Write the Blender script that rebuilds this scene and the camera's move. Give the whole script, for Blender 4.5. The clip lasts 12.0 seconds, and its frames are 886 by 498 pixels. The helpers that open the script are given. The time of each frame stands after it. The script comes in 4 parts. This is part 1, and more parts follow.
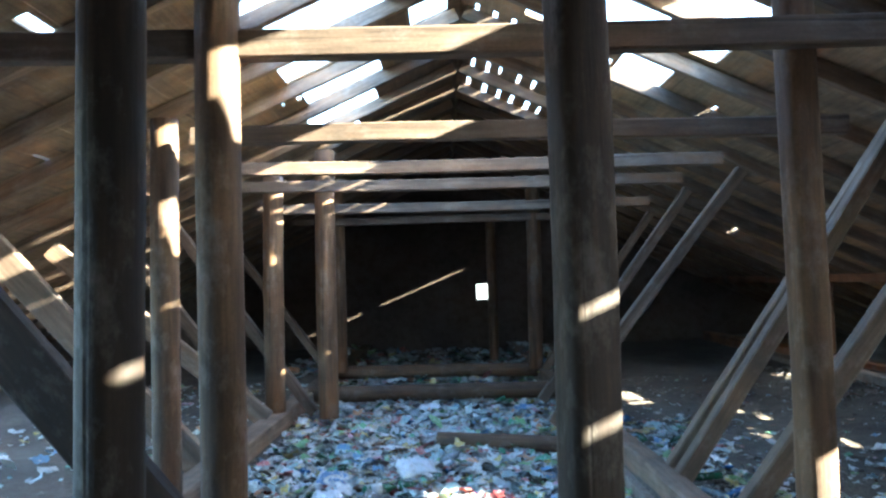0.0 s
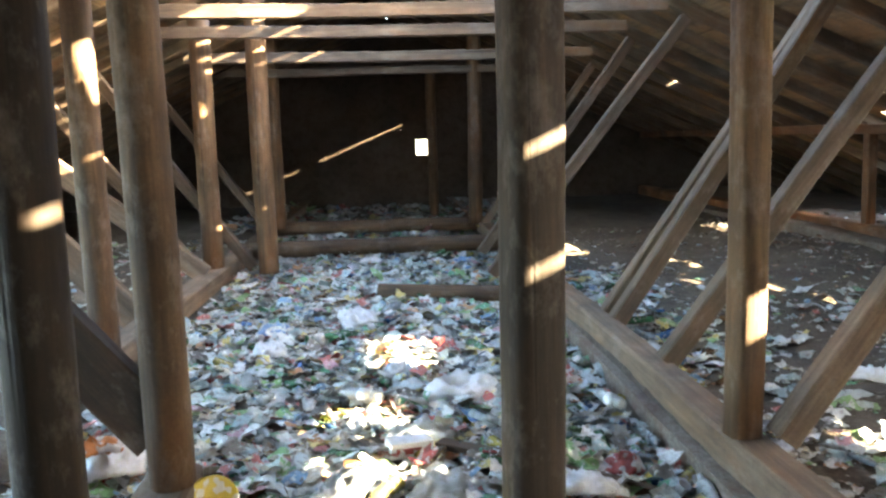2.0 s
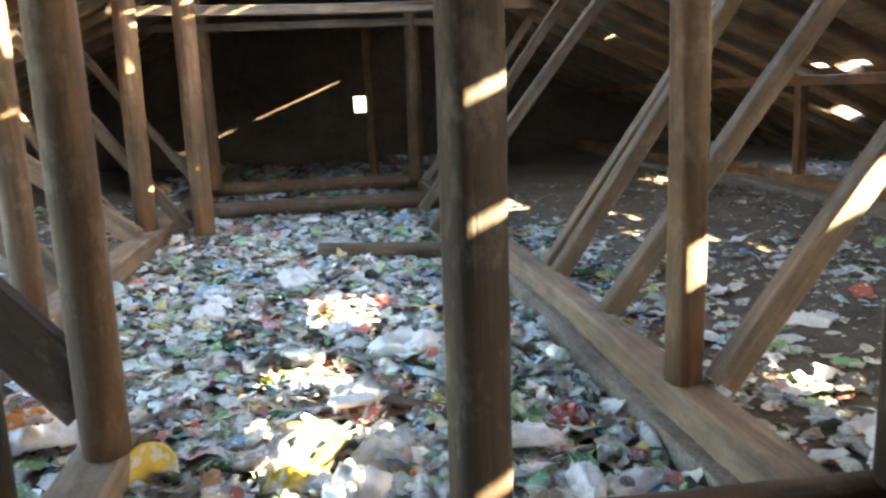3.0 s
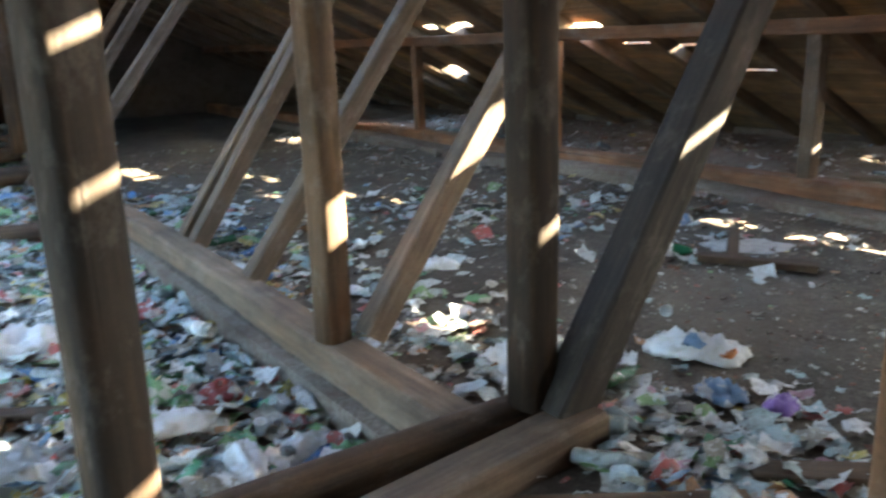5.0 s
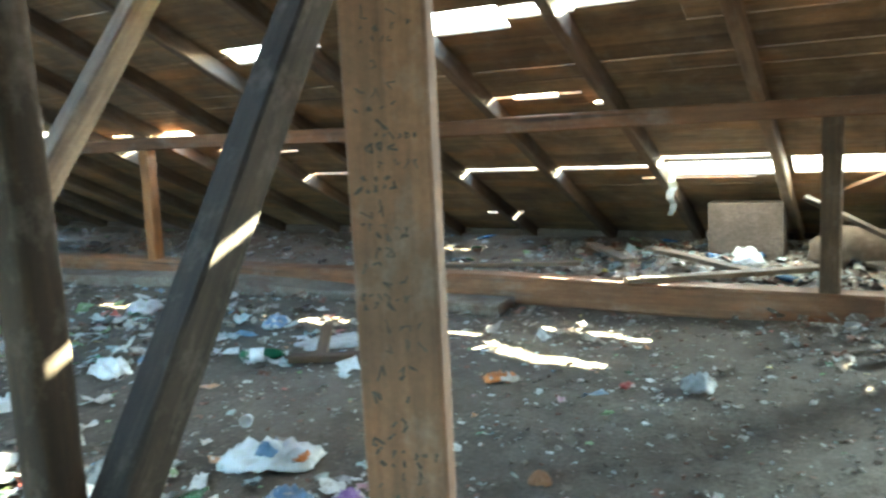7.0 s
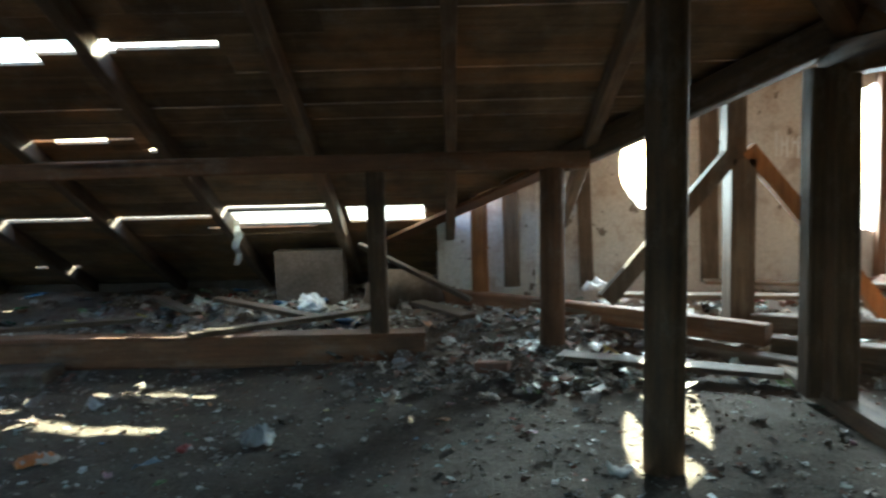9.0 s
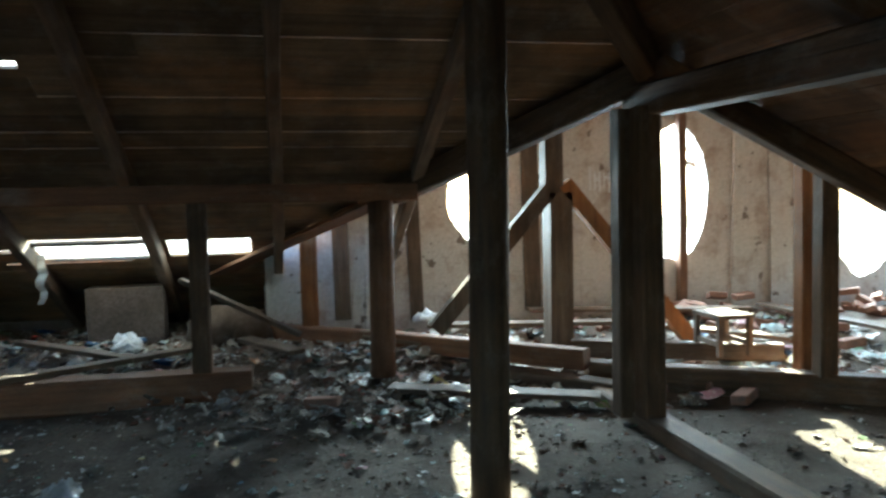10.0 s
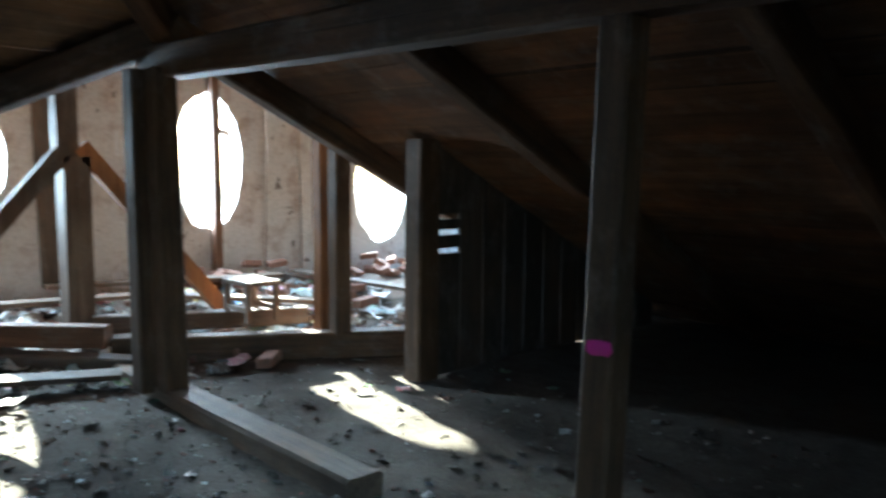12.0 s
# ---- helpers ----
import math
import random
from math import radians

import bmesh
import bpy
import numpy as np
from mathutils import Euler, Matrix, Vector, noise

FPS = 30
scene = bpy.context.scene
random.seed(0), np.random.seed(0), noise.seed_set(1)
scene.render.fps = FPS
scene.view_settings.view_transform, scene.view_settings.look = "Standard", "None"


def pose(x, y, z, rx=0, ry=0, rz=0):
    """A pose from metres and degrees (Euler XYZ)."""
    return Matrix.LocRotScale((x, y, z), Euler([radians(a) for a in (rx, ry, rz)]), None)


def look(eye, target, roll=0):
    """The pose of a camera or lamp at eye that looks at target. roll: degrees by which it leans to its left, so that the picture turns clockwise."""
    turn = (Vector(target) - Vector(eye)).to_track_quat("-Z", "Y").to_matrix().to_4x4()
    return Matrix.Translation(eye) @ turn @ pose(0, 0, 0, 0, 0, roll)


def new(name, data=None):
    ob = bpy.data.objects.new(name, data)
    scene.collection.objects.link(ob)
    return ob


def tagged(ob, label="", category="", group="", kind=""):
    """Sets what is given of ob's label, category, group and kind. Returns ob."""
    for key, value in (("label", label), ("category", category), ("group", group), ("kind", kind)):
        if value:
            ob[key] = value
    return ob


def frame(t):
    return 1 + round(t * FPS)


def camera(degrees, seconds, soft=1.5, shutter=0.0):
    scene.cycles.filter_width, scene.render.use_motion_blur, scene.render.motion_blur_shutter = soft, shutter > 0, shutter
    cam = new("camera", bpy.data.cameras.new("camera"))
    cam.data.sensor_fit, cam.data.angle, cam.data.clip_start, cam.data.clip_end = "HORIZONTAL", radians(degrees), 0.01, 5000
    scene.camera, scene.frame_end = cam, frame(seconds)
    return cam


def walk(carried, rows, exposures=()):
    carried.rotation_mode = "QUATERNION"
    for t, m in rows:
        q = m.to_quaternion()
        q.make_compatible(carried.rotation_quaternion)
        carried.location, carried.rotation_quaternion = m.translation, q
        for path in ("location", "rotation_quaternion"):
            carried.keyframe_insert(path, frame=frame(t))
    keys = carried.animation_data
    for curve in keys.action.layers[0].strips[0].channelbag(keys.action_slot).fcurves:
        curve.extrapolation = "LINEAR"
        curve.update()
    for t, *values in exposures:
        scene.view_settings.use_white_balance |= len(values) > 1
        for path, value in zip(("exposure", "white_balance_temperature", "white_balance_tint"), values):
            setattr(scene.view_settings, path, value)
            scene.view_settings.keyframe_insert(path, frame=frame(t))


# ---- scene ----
cam = camera(58.8, 12.0, soft=2.4, shutter=0.4)
PATH = [
    (0.0, pose(0.000, 0.000, 1.620, 92.5, 1.3, 0.1)),
    (0.5, pose(-0.003, 0.007, 1.612, 90.6, 0.9, -0.3)),
    (1.0, pose(-0.008, 0.035, 1.595, 87.9, 1.0, -1.0)),
    (1.5, pose(-0.008, 0.068, 1.572, 84.7, 1.2, -2.5)),
    (2.0, pose(-0.002, 0.108, 1.554, 82.1, 1.5, -4.3)),
    (2.5, pose(0.006, 0.140, 1.538, 80.3, 1.5, -5.6)),
    (4.5, pose(0.043, 0.326, 1.481, 75.0, 2.5, -27.3)),
    (5.0, pose(0.094, 0.339, 1.479, 75.5, 1.7, -34.7)),
    (5.5, pose(0.192, 0.319, 1.480, 79.0, 3.0, -42.0)),
    (6.0, pose(0.304, 0.259, 1.474, 82.2, 2.8, -50.4)),
    (6.5, pose(0.388, 0.184, 1.470, 82.2, 2.5, -55.8)),
    (7.0, pose(0.452, 0.101, 1.468, 82.0, 2.7, -60.6)),
    (7.5, pose(0.488, 0.007, 1.470, 83.0, 2.5, -67.8)),
    (9.5, pose(0.602, -0.070, 1.486, 85.0, 1.1, -96.6)),
    (10.0, pose(0.608, -0.097, 1.483, 86.4, 1.2, -102.2)),
    (10.5, pose(0.606, -0.130, 1.483, 88.0, 1.8, -107.1)),
    (11.0, pose(0.602, -0.169, 1.483, 87.3, 0.6, -114.3)),
    (11.5, pose(0.586, -0.240, 1.473, 85.9, -0.1, -124.2)),
    (12.0, pose(0.552, -0.311, 1.460, 84.1, -0.5, -133.7)),
]
EXPO = [(0.0, 4.9, 5200, 0), (1.25, 5.3, 6200, 4), (2.5, 5.55, 7300, 8), (4.5, 5.4, 6700, 6), (5.3, 5.35, 6300, 4), (6.0, 6.05, 6200, -5), (7.5, 6.0, 5800, -12), (9.3, 3.55, 5500, -9), (10.5, 3.65, 5200, -9), (11.5, 3.65, 5000, -7), (12.0, 3.75, 4900, -5)]
walk(cam, PATH, EXPO)

# ---- light ----
SUN = Vector((0.90, -0.20, 0.37)).normalized()
world = bpy.data.worlds.new("sky")
scene.world = world
world.use_nodes = True
wn = world.node_tree
sky = wn.nodes.new("ShaderNodeTexSky")
sky.sky_type = 'NISHITA'
sky.sun_disc = False
sky.sun_elevation = math.asin(SUN.z)
sky.sun_rotation = math.atan2(SUN.x, SUN.y)
sky.dust_density = 2.0
wn.links.new(sky.outputs[0], wn.nodes["Background"].inputs[0])
wn.nodes["Background"].inputs[1].default_value = 0.15
sun = new("sun", bpy.data.lights.new("sun", "SUN"))
sun.data.energy = 5.0
sun.data.angle = radians(0.5)
sun.data.color = (1.0, 0.82, 0.57)
sun.matrix_world = look(SUN * 50, (0, 0, 0))
# daylight that enters by the three oval openings of the gable
for oy, oz, ow, oh, watts in ((-2.13, 1.5, 0.56, 0.88, 14.0), (-4.40, 1.5, 0.78, 1.46, 17.0), (-6.8, 1.2, 0.82, 1.3, 12.0)):
    day = new("daylight", bpy.data.lights.new("daylight", "AREA"))
    day.data.shape, day.data.size, day.data.size_y = 'ELLIPSE', ow, oh
    day.data.energy = watts
    day.data.color = (0.93, 0.97, 1.0)
    day.matrix_world = look((8.77, oy, oz), (0.0, oy, oz - 1.0))


# ---- materials ----
def ramp(nt, src, stops, interp='LINEAR'):
    r = nt.nodes.new("ShaderNodeValToRGB")
    r.color_ramp.interpolation = interp
    while len(r.color_ramp.elements) < len(stops):
        r.color_ramp.elements.new(0.5)
    for e, (p, c) in zip(r.color_ramp.elements, stops):
        e.position, e.color = p, (*c, 1)
    nt.links.new(src, r.inputs[0])
    return r.outputs[0]


def noise_tex(nt, vec, scale, detail=4.0, rough=0.6):
    n = nt.nodes.new("ShaderNodeTexNoise")
    n.inputs["Scale"].default_value = scale
    n.inputs["Detail"].default_value = detail
    n.inputs["Roughness"].default_value = rough
    nt.links.new(vec, n.inputs["Vector"])
    return n.outputs[0]


def mapped(nt, kind, scale):
    m = nt.nodes.new("ShaderNodeMapping")
    m.inputs["Scale"].default_value = scale
    if kind == "world":
        nt.links.new(nt.nodes.new("ShaderNodeNewGeometry").outputs["Position"], m.inputs[0])
    else:
        nt.links.new(nt.nodes.new("ShaderNodeTexCoord").outputs["Object"], m.inputs[0])
    return m.outputs[0]


def mixed(nt, a, b, fac, blend='MIX'):
    m = nt.nodes.new("ShaderNodeMix")
    m.data_type, m.blend_type = 'RGBA', blend
    for sock, v in ((m.inputs[6], a), (m.inputs[7], b), (m.inputs[0], fac)):
        if isinstance(v, (int, float)):
            sock.default_value = v
        elif isinstance(v, tuple):
            sock.default_value = (*v, 1)
        else:
            nt.links.new(v, sock)
    return m.outputs[2]


def base(name, rough=0.8):
    m = bpy.data.materials.new(name)
    m.use_nodes = True
    b = m.node_tree.nodes["Principled BSDF"]
    b.inputs["Roughness"].default_value = rough
    return m, m.node_tree, b


def bump(nt, b, h, strength=0.5, dist=0.01):
    n = nt.nodes.new("ShaderNodeBump")
    n.inputs["Strength"].default_value = strength
    n.inputs["Distance"].default_value = dist
    nt.links.new(h, n.inputs["Height"])
    nt.links.new(n.outputs[0], b.inputs["Normal"])


def wood(name, dark, mid, light, kind="object", grain=(26, 26, 1.6), rough=0.75, vary=0.35):
    """Timber with grain along local z (or a given world axis), stains and a tone per piece."""
    m, nt, b = base(name, rough)
    g = noise_tex(nt, mapped(nt, kind, grain), 1.0, 6.0, 0.65)
    big = noise_tex(nt, mapped(nt, kind, (2.2, 2.2, 1.3)), 1.0, 3.0)
    dark, light = (tuple(0.6 * a + 0.4 * b_ for a, b_ in zip(side, mid)) for side in (dark, light))
    c = ramp(nt, g, [(0.28, dark), (0.5, mid), (0.72, light)])
    bare = noise_tex(nt, mapped(nt, kind, tuple(3.0 if v > 2 else 0.7 for v in grain)), 1.0, 4.0, 0.6)
    c = mixed(nt, c, tuple(min(1.0, v * k) for v, k in zip(mid, (1.75, 1.25, 0.8))), ramp(nt, bare, [(0.5, (0, 0, 0)), (0.72, (0.75, 0.75, 0.75))]))
    c = mixed(nt, c, ramp(nt, big, [(0.35, (0.35, 0.32, 0.30)), (0.65, (1.1, 1.0, 0.9))]), 0.75, 'MULTIPLY')
    info = nt.nodes.new("ShaderNodeObjectInfo")
    c = mixed(nt, c, ramp(nt, info.outputs["Random"], [(0, (1 - vary,) * 3), (1, (1 + vary * 0.6,) * 3)]), 1.0, 'MULTIPLY')
    lines = (grain[0] * 0.9, grain[1] * 0.9, grain[2] * 0.22) if kind == "object" else tuple(v * (0.8 if v > 2 else 0.25) for v in grain)
    crack = ramp(nt, noise_tex(nt, mapped(nt, kind, lines), 0.7, 2.0, 0.5), [(0.27, (0.3, 0.27, 0.25)), (0.33, (1, 1, 1))])
    c = mixed(nt, c, crack, 1.0, 'MULTIPLY')
    fine = noise_tex(nt, mapped(nt, kind, (60, 60, 60)), 1.0, 3.0)
    dust = noise_tex(nt, mapped(nt, kind, (5, 5, 3)), 1.0, 5.0, 0.7)
    c = mixed(nt, c, (0.33, 0.3, 0.265), ramp(nt, dust, [(0.52, (0, 0, 0)), (0.78, (0.4, 0.4, 0.4))]))
    c = mixed(nt, c, ramp(nt, fine, [(0.3, (0.75, 0.75, 0.75)), (0.7, (1.2, 1.2, 1.2))]), 0.6, 'MULTIPLY')
    nt.links.new(c, b.inputs["Base Color"])
    bump(nt, b, mixed(nt, g, crack, 0.5), 0.6, 0.014)
    return m


M_POST = wood("weathered_timber", (0.03, 0.017, 0.009), (0.13, 0.076, 0.037), (0.25, 0.15, 0.075))
# much darker brown than M_POST, for three near posts and one brace
M_DARKBROWN = wood("dark_brown_timber", (0.012, 0.008, 0.005), (0.042, 0.025, 0.013), (0.105, 0.06, 0.03))
M_GREY = wood("dusty_grey_timber", (0.06, 0.042, 0.03), (0.175, 0.128, 0.09), (0.31, 0.24, 0.18))
M_ORANGE = wood("orange_pine_timber", (0.16, 0.06, 0.02), (0.38, 0.17, 0.06), (0.5, 0.26, 0.11))
M_PURLIN = wood("brown_purlin_timber", (0.08, 0.038, 0.02), (0.22, 0.11, 0.055), (0.32, 0.18, 0.1))
# darker than M_GREY, used on one strut and the partition planks
M_DARKGREY = wood("dark_grey_timber", (0.022, 0.017, 0.014), (0.075, 0.058, 0.045), (0.15, 0.12, 0.095))
M_BOARD_Y = wood("roof_board_wood", (0.08, 0.055, 0.032), (0.24, 0.17, 0.102), (0.37, 0.275, 0.175), "world", (22, 1.1, 22))
M_BOARD_X = wood("hip_board_wood", (0.06, 0.03, 0.017), (0.2, 0.11, 0.055), (0.3, 0.18, 0.1), "world", (1.1, 22, 22))


def dirt_material(name, a, b_, c, stain):
    m, nt, b = base(name, 0.95)
    w = mapped(nt, "world", (1, 1, 1))
    fine = noise_tex(nt, w, 38, 6, 0.7)
    mid = noise_tex(nt, w, 5.5, 5, 0.65)
    big = noise_tex(nt, w, 0.8, 3)
    col = ramp(nt, fine, [(0.25, a), (0.5, b_), (0.75, c)])
    col = mixed(nt, col, stain, ramp(nt, mid, [(0.45, (0, 0, 0)), (0.7, (1, 1, 1))]))
    col = mixed(nt, col, ramp(nt, big, [(0.3, (0.65, 0.62, 0.6)), (0.7, (1.15, 1.1, 1.05))]), 1.0, 'MULTIPLY')
    nt.links.new(col, b.inputs["Base Color"])
    bump(nt, b, mixed(nt, fine, mid, 0.5), 0.9, 0.03)
    return m


M_DIRT = dirt_material("dry_earth_and_slag", (0.055, 0.047, 0.037), (0.125, 0.109, 0.087), (0.225, 0.2, 0.165), (0.075, 0.061, 0.047))
M_RUBBLE = dirt_material("crumbled_mortar", (0.1, 0.085, 0.07), (0.22, 0.19, 0.16), (0.36, 0.33, 0.29), (0.16, 0.1, 0.075))


def plaster():
    m, nt, b = base("peeling_plaster", 0.9)
    w = mapped(nt, "world", (1, 1, 1))
    fine = noise_tex(nt, w, 30, 6, 0.7)
    mid = noise_tex(nt, w, 3.2, 6, 0.7)
    col = ramp(nt, fine, [(0.3, (0.46, 0.435, 0.405)), (0.7, (0.68, 0.655, 0.625))])
    hole = noise_tex(nt, w, 7.0, 3, 0.55)
    col = mixed(nt, col, (0.14, 0.105, 0.085), ramp(nt, hole, [(0.66, (0, 0, 0)), (0.69, (0.9, 0.9, 0.9))]))
    col = mixed(nt, col, (0.33, 0.24, 0.19), ramp(nt, mid, [(0.5, (0, 0, 0)), (0.66, (0.75, 0.75, 0.75))]))
    nt.links.new(col, b.inputs["Base Color"])
    bump(nt, b, mixed(nt, fine, mid, 0.6), 0.8, 0.03)
    return m


M_PLASTER = plaster()
M_DARKWALL = dirt_material("sooty_brick_wall", (0.06, 0.047, 0.038), (0.13, 0.105, 0.088), (0.21, 0.175, 0.15), (0.085, 0.065, 0.052))


def litter_material(name, stops, rough=0.35):
    m, nt, b = base(name, rough)
    geo = nt.nodes.new("ShaderNodeNewGeometry")
    col = ramp(nt, geo.outputs["Random Per Island"], stops, 'CONSTANT')
    w = mapped(nt, "world", (1, 1, 1))
    n = noise_tex(nt, w, 26, 5, 0.7)
    print_ = noise_tex(nt, w, 34, 1, 0.5)
    col = mixed(nt, col, (0.75, 0.74, 0.7), ramp(nt, print_, [(0.62, (0, 0, 0)), (0.66, (0.8, 0.8, 0.8))]))
    col = mixed(nt, col, (0.16, 0.13, 0.1), ramp(nt, n, [(0.48, (0, 0, 0)), (0.68, (0.75, 0.75, 0.75))]))
    nt.links.new(col, b.inputs["Base Color"])
    bump(nt, b, n, 0.6, 0.02)
    return m


LITTER = [(0.0, (0.7, 0.71, 0.7)), (0.17, (0.56, 0.61, 0.61)), (0.31, (0.42, 0.49, 0.47)), (0.4, (0.22, 0.38, 0.15)), (0.45, (0.16, 0.3, 0.46)),
          (0.49, (0.46, 0.11, 0.09)), (0.54, (0.6, 0.49, 0.16)), (0.59, (0.16, 0.13, 0.1)), (0.64, (0.4, 0.36, 0.28)), (0.73, (0.1, 0.09, 0.078)),
          (0.78, (0.4, 0.53, 0.55)), (0.87, (0.52, 0.26, 0.12)), (0.90, (0.1, 0.31, 0.17)), (0.93, (0.62, 0.6, 0.54)), (0.98, (0.5, 0.28, 0.33))]
M_LITTER = litter_material("mixed_plastic_litter", LITTER)
CHIPS = [(0.0, (0.13, 0.1, 0.08)), (0.35, (0.2, 0.17, 0.14)), (0.68, (0.29, 0.265, 0.24)), (0.82, (0.2, 0.1, 0.07)), (0.95, (0.45, 0.45, 0.45))]
M_CHIPS = litter_material("rubble_chips", CHIPS, 0.85)


def plain(name, col, rough=0.5, dirt=0.5, spec=0.5, metal=0.0, trans=0.0):
    m, nt, b = base(name, rough)
    w = mapped(nt, "object", (1, 1, 1))
    n = noise_tex(nt, w, 18, 5, 0.7)
    mark = noise_tex(nt, w, 15, 1.5, 0.5)
    if rough < 0.38:
        col = mixed(nt, col, (0.66, 0.66, 0.63), ramp(nt, mark, [(0.54, (0, 0, 0)), (0.58, (0.85, 0.85, 0.85))]))
    c = mixed(nt, col, (0.15, 0.12, 0.095), ramp(nt, n, [(0.45, (0, 0, 0)), (0.72, (dirt,) * 3)]))
    nt.links.new(c, b.inputs["Base Color"])
    b.inputs["Metallic"].default_value = metal
    b.inputs["Transmission Weight"].default_value = trans
    bump(nt, b, n, 0.4, 0.01)
    return m


# ---- builders ----
def link_bm(name, bm, mat, parent=None, label="", m=None, smooth=True):
    me = bpy.data.meshes.new(name)
    bmesh.ops.recalc_face_normals(bm, faces=bm.faces)
    bm.to_mesh(me)
    bm.free()
    if smooth:
        for p in me.polygons:
            p.use_smooth = True
    me.materials.append(mat)
    ob = new(name, me)
    if m is not None:
        ob.matrix_world = m
    if parent is not None:
        ob.parent = parent
    if label:
        ob["label"] = label
    return ob


def axis_matrix(p0, p1, spin=0.0):
    """A pose at p0 whose local z runs to p1; local y is as level as it can be."""
    p0, p1 = Vector(p0), Vector(p1)
    zax = (p1 - p0).normalized()
    ref = Vector((0, 0, 1)) if abs(zax.z) < 0.92 else Vector((0, 1, 0))
    xax = ref.cross(zax).normalized()
    yax = zax.cross(xax)
    m = Matrix((xax, yax, zax)).transposed().to_4x4()
    m.translation = p0
    return m @ Matrix.Rotation(spin, 4, 'Z')


def timber(name, p0, p1, w, h, mat, label, category="beam", group="", round_=False, wobble=0.006, kind="", seed=0, parent=None, taper=1.0, chamfer=0.09, spin=0.0):
    """A log or a squared beam with an uneven surface, from p0 to p1; w across, h in height."""
    rnd = random.Random(hash((round(p0[0], 2), round(p0[1], 2), round(p1[2], 2), seed)) & 0xffff)
    length = (Vector(p1) - Vector(p0)).length
    rings = max(3, min(14, int(length / 0.3) + 2))
    if round_:
        prof = [(math.cos(a) * w / 2, math.sin(a) * h / 2) for a in [2 * math.pi * i / 16 for i in range(16)]]
    elif chamfer > 0.12:
        prof = [(math.copysign(abs(math.cos(a)) ** 0.5, math.cos(a)) * w / 2, math.copysign(abs(math.sin(a)) ** 0.5, math.sin(a)) * h / 2) for a in [2 * math.pi * (i + 0.5) / 24 for i in range(24)]]
    else:
        b, x, y = min(w, h) * chamfer, w / 2, h / 2
        prof = [(x - b, -y), (x, -y + b), (x, 0), (x, y - b), (x - b, y), (0, y), (-x + b, y), (-x, y - b), (-x, 0), (-x, -y + b), (-x + b, -y), (0, -y)]
    bm = bmesh.new()
    loops = []
    ph = rnd.random() * 6
    for k in range(rings):
        z = length * k / (rings - 1)
        s = 1 + (taper - 1) * k / (rings - 1)
        ox, oy = wobble * 1.5 * math.sin(ph + z * 1.3), wobble * 1.5 * math.cos(ph * 1.7 + z * 1.1)
        loops.append([bm.verts.new((px * s * (1 + rnd.uniform(-1, 1) * wobble * 3) + ox, py * s * (1 + rnd.uniform(-1, 1) * wobble * 3) + oy, z)) for px, py in prof])
    n = len(prof)
    for a, b_ in zip(loops, loops[1:]):
        for i in range(n):
            bm.faces.new((a[i], a[(i + 1) % n], b_[(i + 1) % n], b_[i]))
    bm.faces.new(loops[0][::-1])
    bm.faces.new(loops[-1])
    ob = link_bm(name, bm, mat, parent, m=axis_matrix(p0, p1, radians(spin)), smooth=round_ or chamfer > 0.12)
    if round_ or chamfer > 0.12:
        for p in ob.data.polygons:
            if len(p.vertices) > 4:
                p.use_smooth = False
    return tagged(ob, label, category, group, kind)


def box_bm(bm, lo, hi):
    v = [bm.verts.new((x, y, z)) for z in (lo[2], hi[2]) for y in (lo[1], hi[1]) for x in (lo[0], hi[0])]
    for f in ((0, 2, 3, 1), (4, 5, 7, 6), (0, 1, 5, 4), (2, 6, 7, 3), (0, 4, 6, 2), (1, 3, 7, 5)):
        bm.faces.new([v[i] for i in f])


def box(name, lo, hi, mat, label="", category="", kind=""):
    bm = bmesh.new()
    box_bm(bm, lo, hi)
    return tagged(link_bm(name, bm, mat, smooth=False), label, category, "", kind)


# ---- ground ----
def ground_z(x, y):
    z = 0.035 * noise.noise((x * 0.9, y * 0.9, 0)) + 0.02 * noise.noise((x * 3.1, y * 3.1, 5)) + 0.012 * noise.noise((x * 8, y * 8, 9))
    if -1.95 < x < 1.56 and y > 2.62:
        z -= 0.11 + 0.09 * max(0.0, min(1.0, (x - 0.7) / 0.5)) * (1 if y < 7 else 0.4)
    if x > 6.65:
        k = min(1, (x - 6.65) / 0.5)
        z += 0.13 * k + 0.08 * k * max(0, noise.noise((x * 1.7, y * 1.7, 3)))
    return z


def ground():
    xs = np.concatenate([np.arange(-9.2, -2.2, 0.25), np.arange(-2.2, 9.3, 0.085), np.arange(9.3, 10.5, 0.2)])
    ys = np.concatenate([np.arange(-9.2, -4.6, 0.2), np.arange(-4.6, 8.0, 0.085), np.arange(8.0, 21.2, 0.2)])
    verts = [(x, y, ground_z(x, y)) for y in ys for x in xs]
    nx = len(xs)
    faces = [(j * nx + i, j * nx + i + 1, (j + 1) * nx + i + 1, (j + 1) * nx + i) for j in range(len(ys) - 1) for i in range(nx - 1)]
    me = bpy.data.meshes.new("ground")
    me.from_pydata(verts, [], faces)
    me.materials.append(M_DIRT)
    me.materials.append(M_RUBBLE)
    for p in me.polygons:
        p.use_smooth = True
        c = p.center
        if c.x + 0.5 * noise.noise((c.x, c.y, 4)) > 6.75 and -6.5 < c.y:
            p.material_index = 1
    tagged(new("floor", me), "grey earth and slag attic floor, trodden and dusty", "floor", "", "structure")


ground()
box("outer_ground", (-300, -300, -7.2), (300, 300, -7.0), M_RUBBLE, "pale open ground far below the attic", "ground", "structure")

# ---- roof ----
SLOPE, RIDGE_X, HIP = 0.45, 0.25, 0.5


def east_z(x):
    return 1.77 + SLOPE * (6.7 - x)


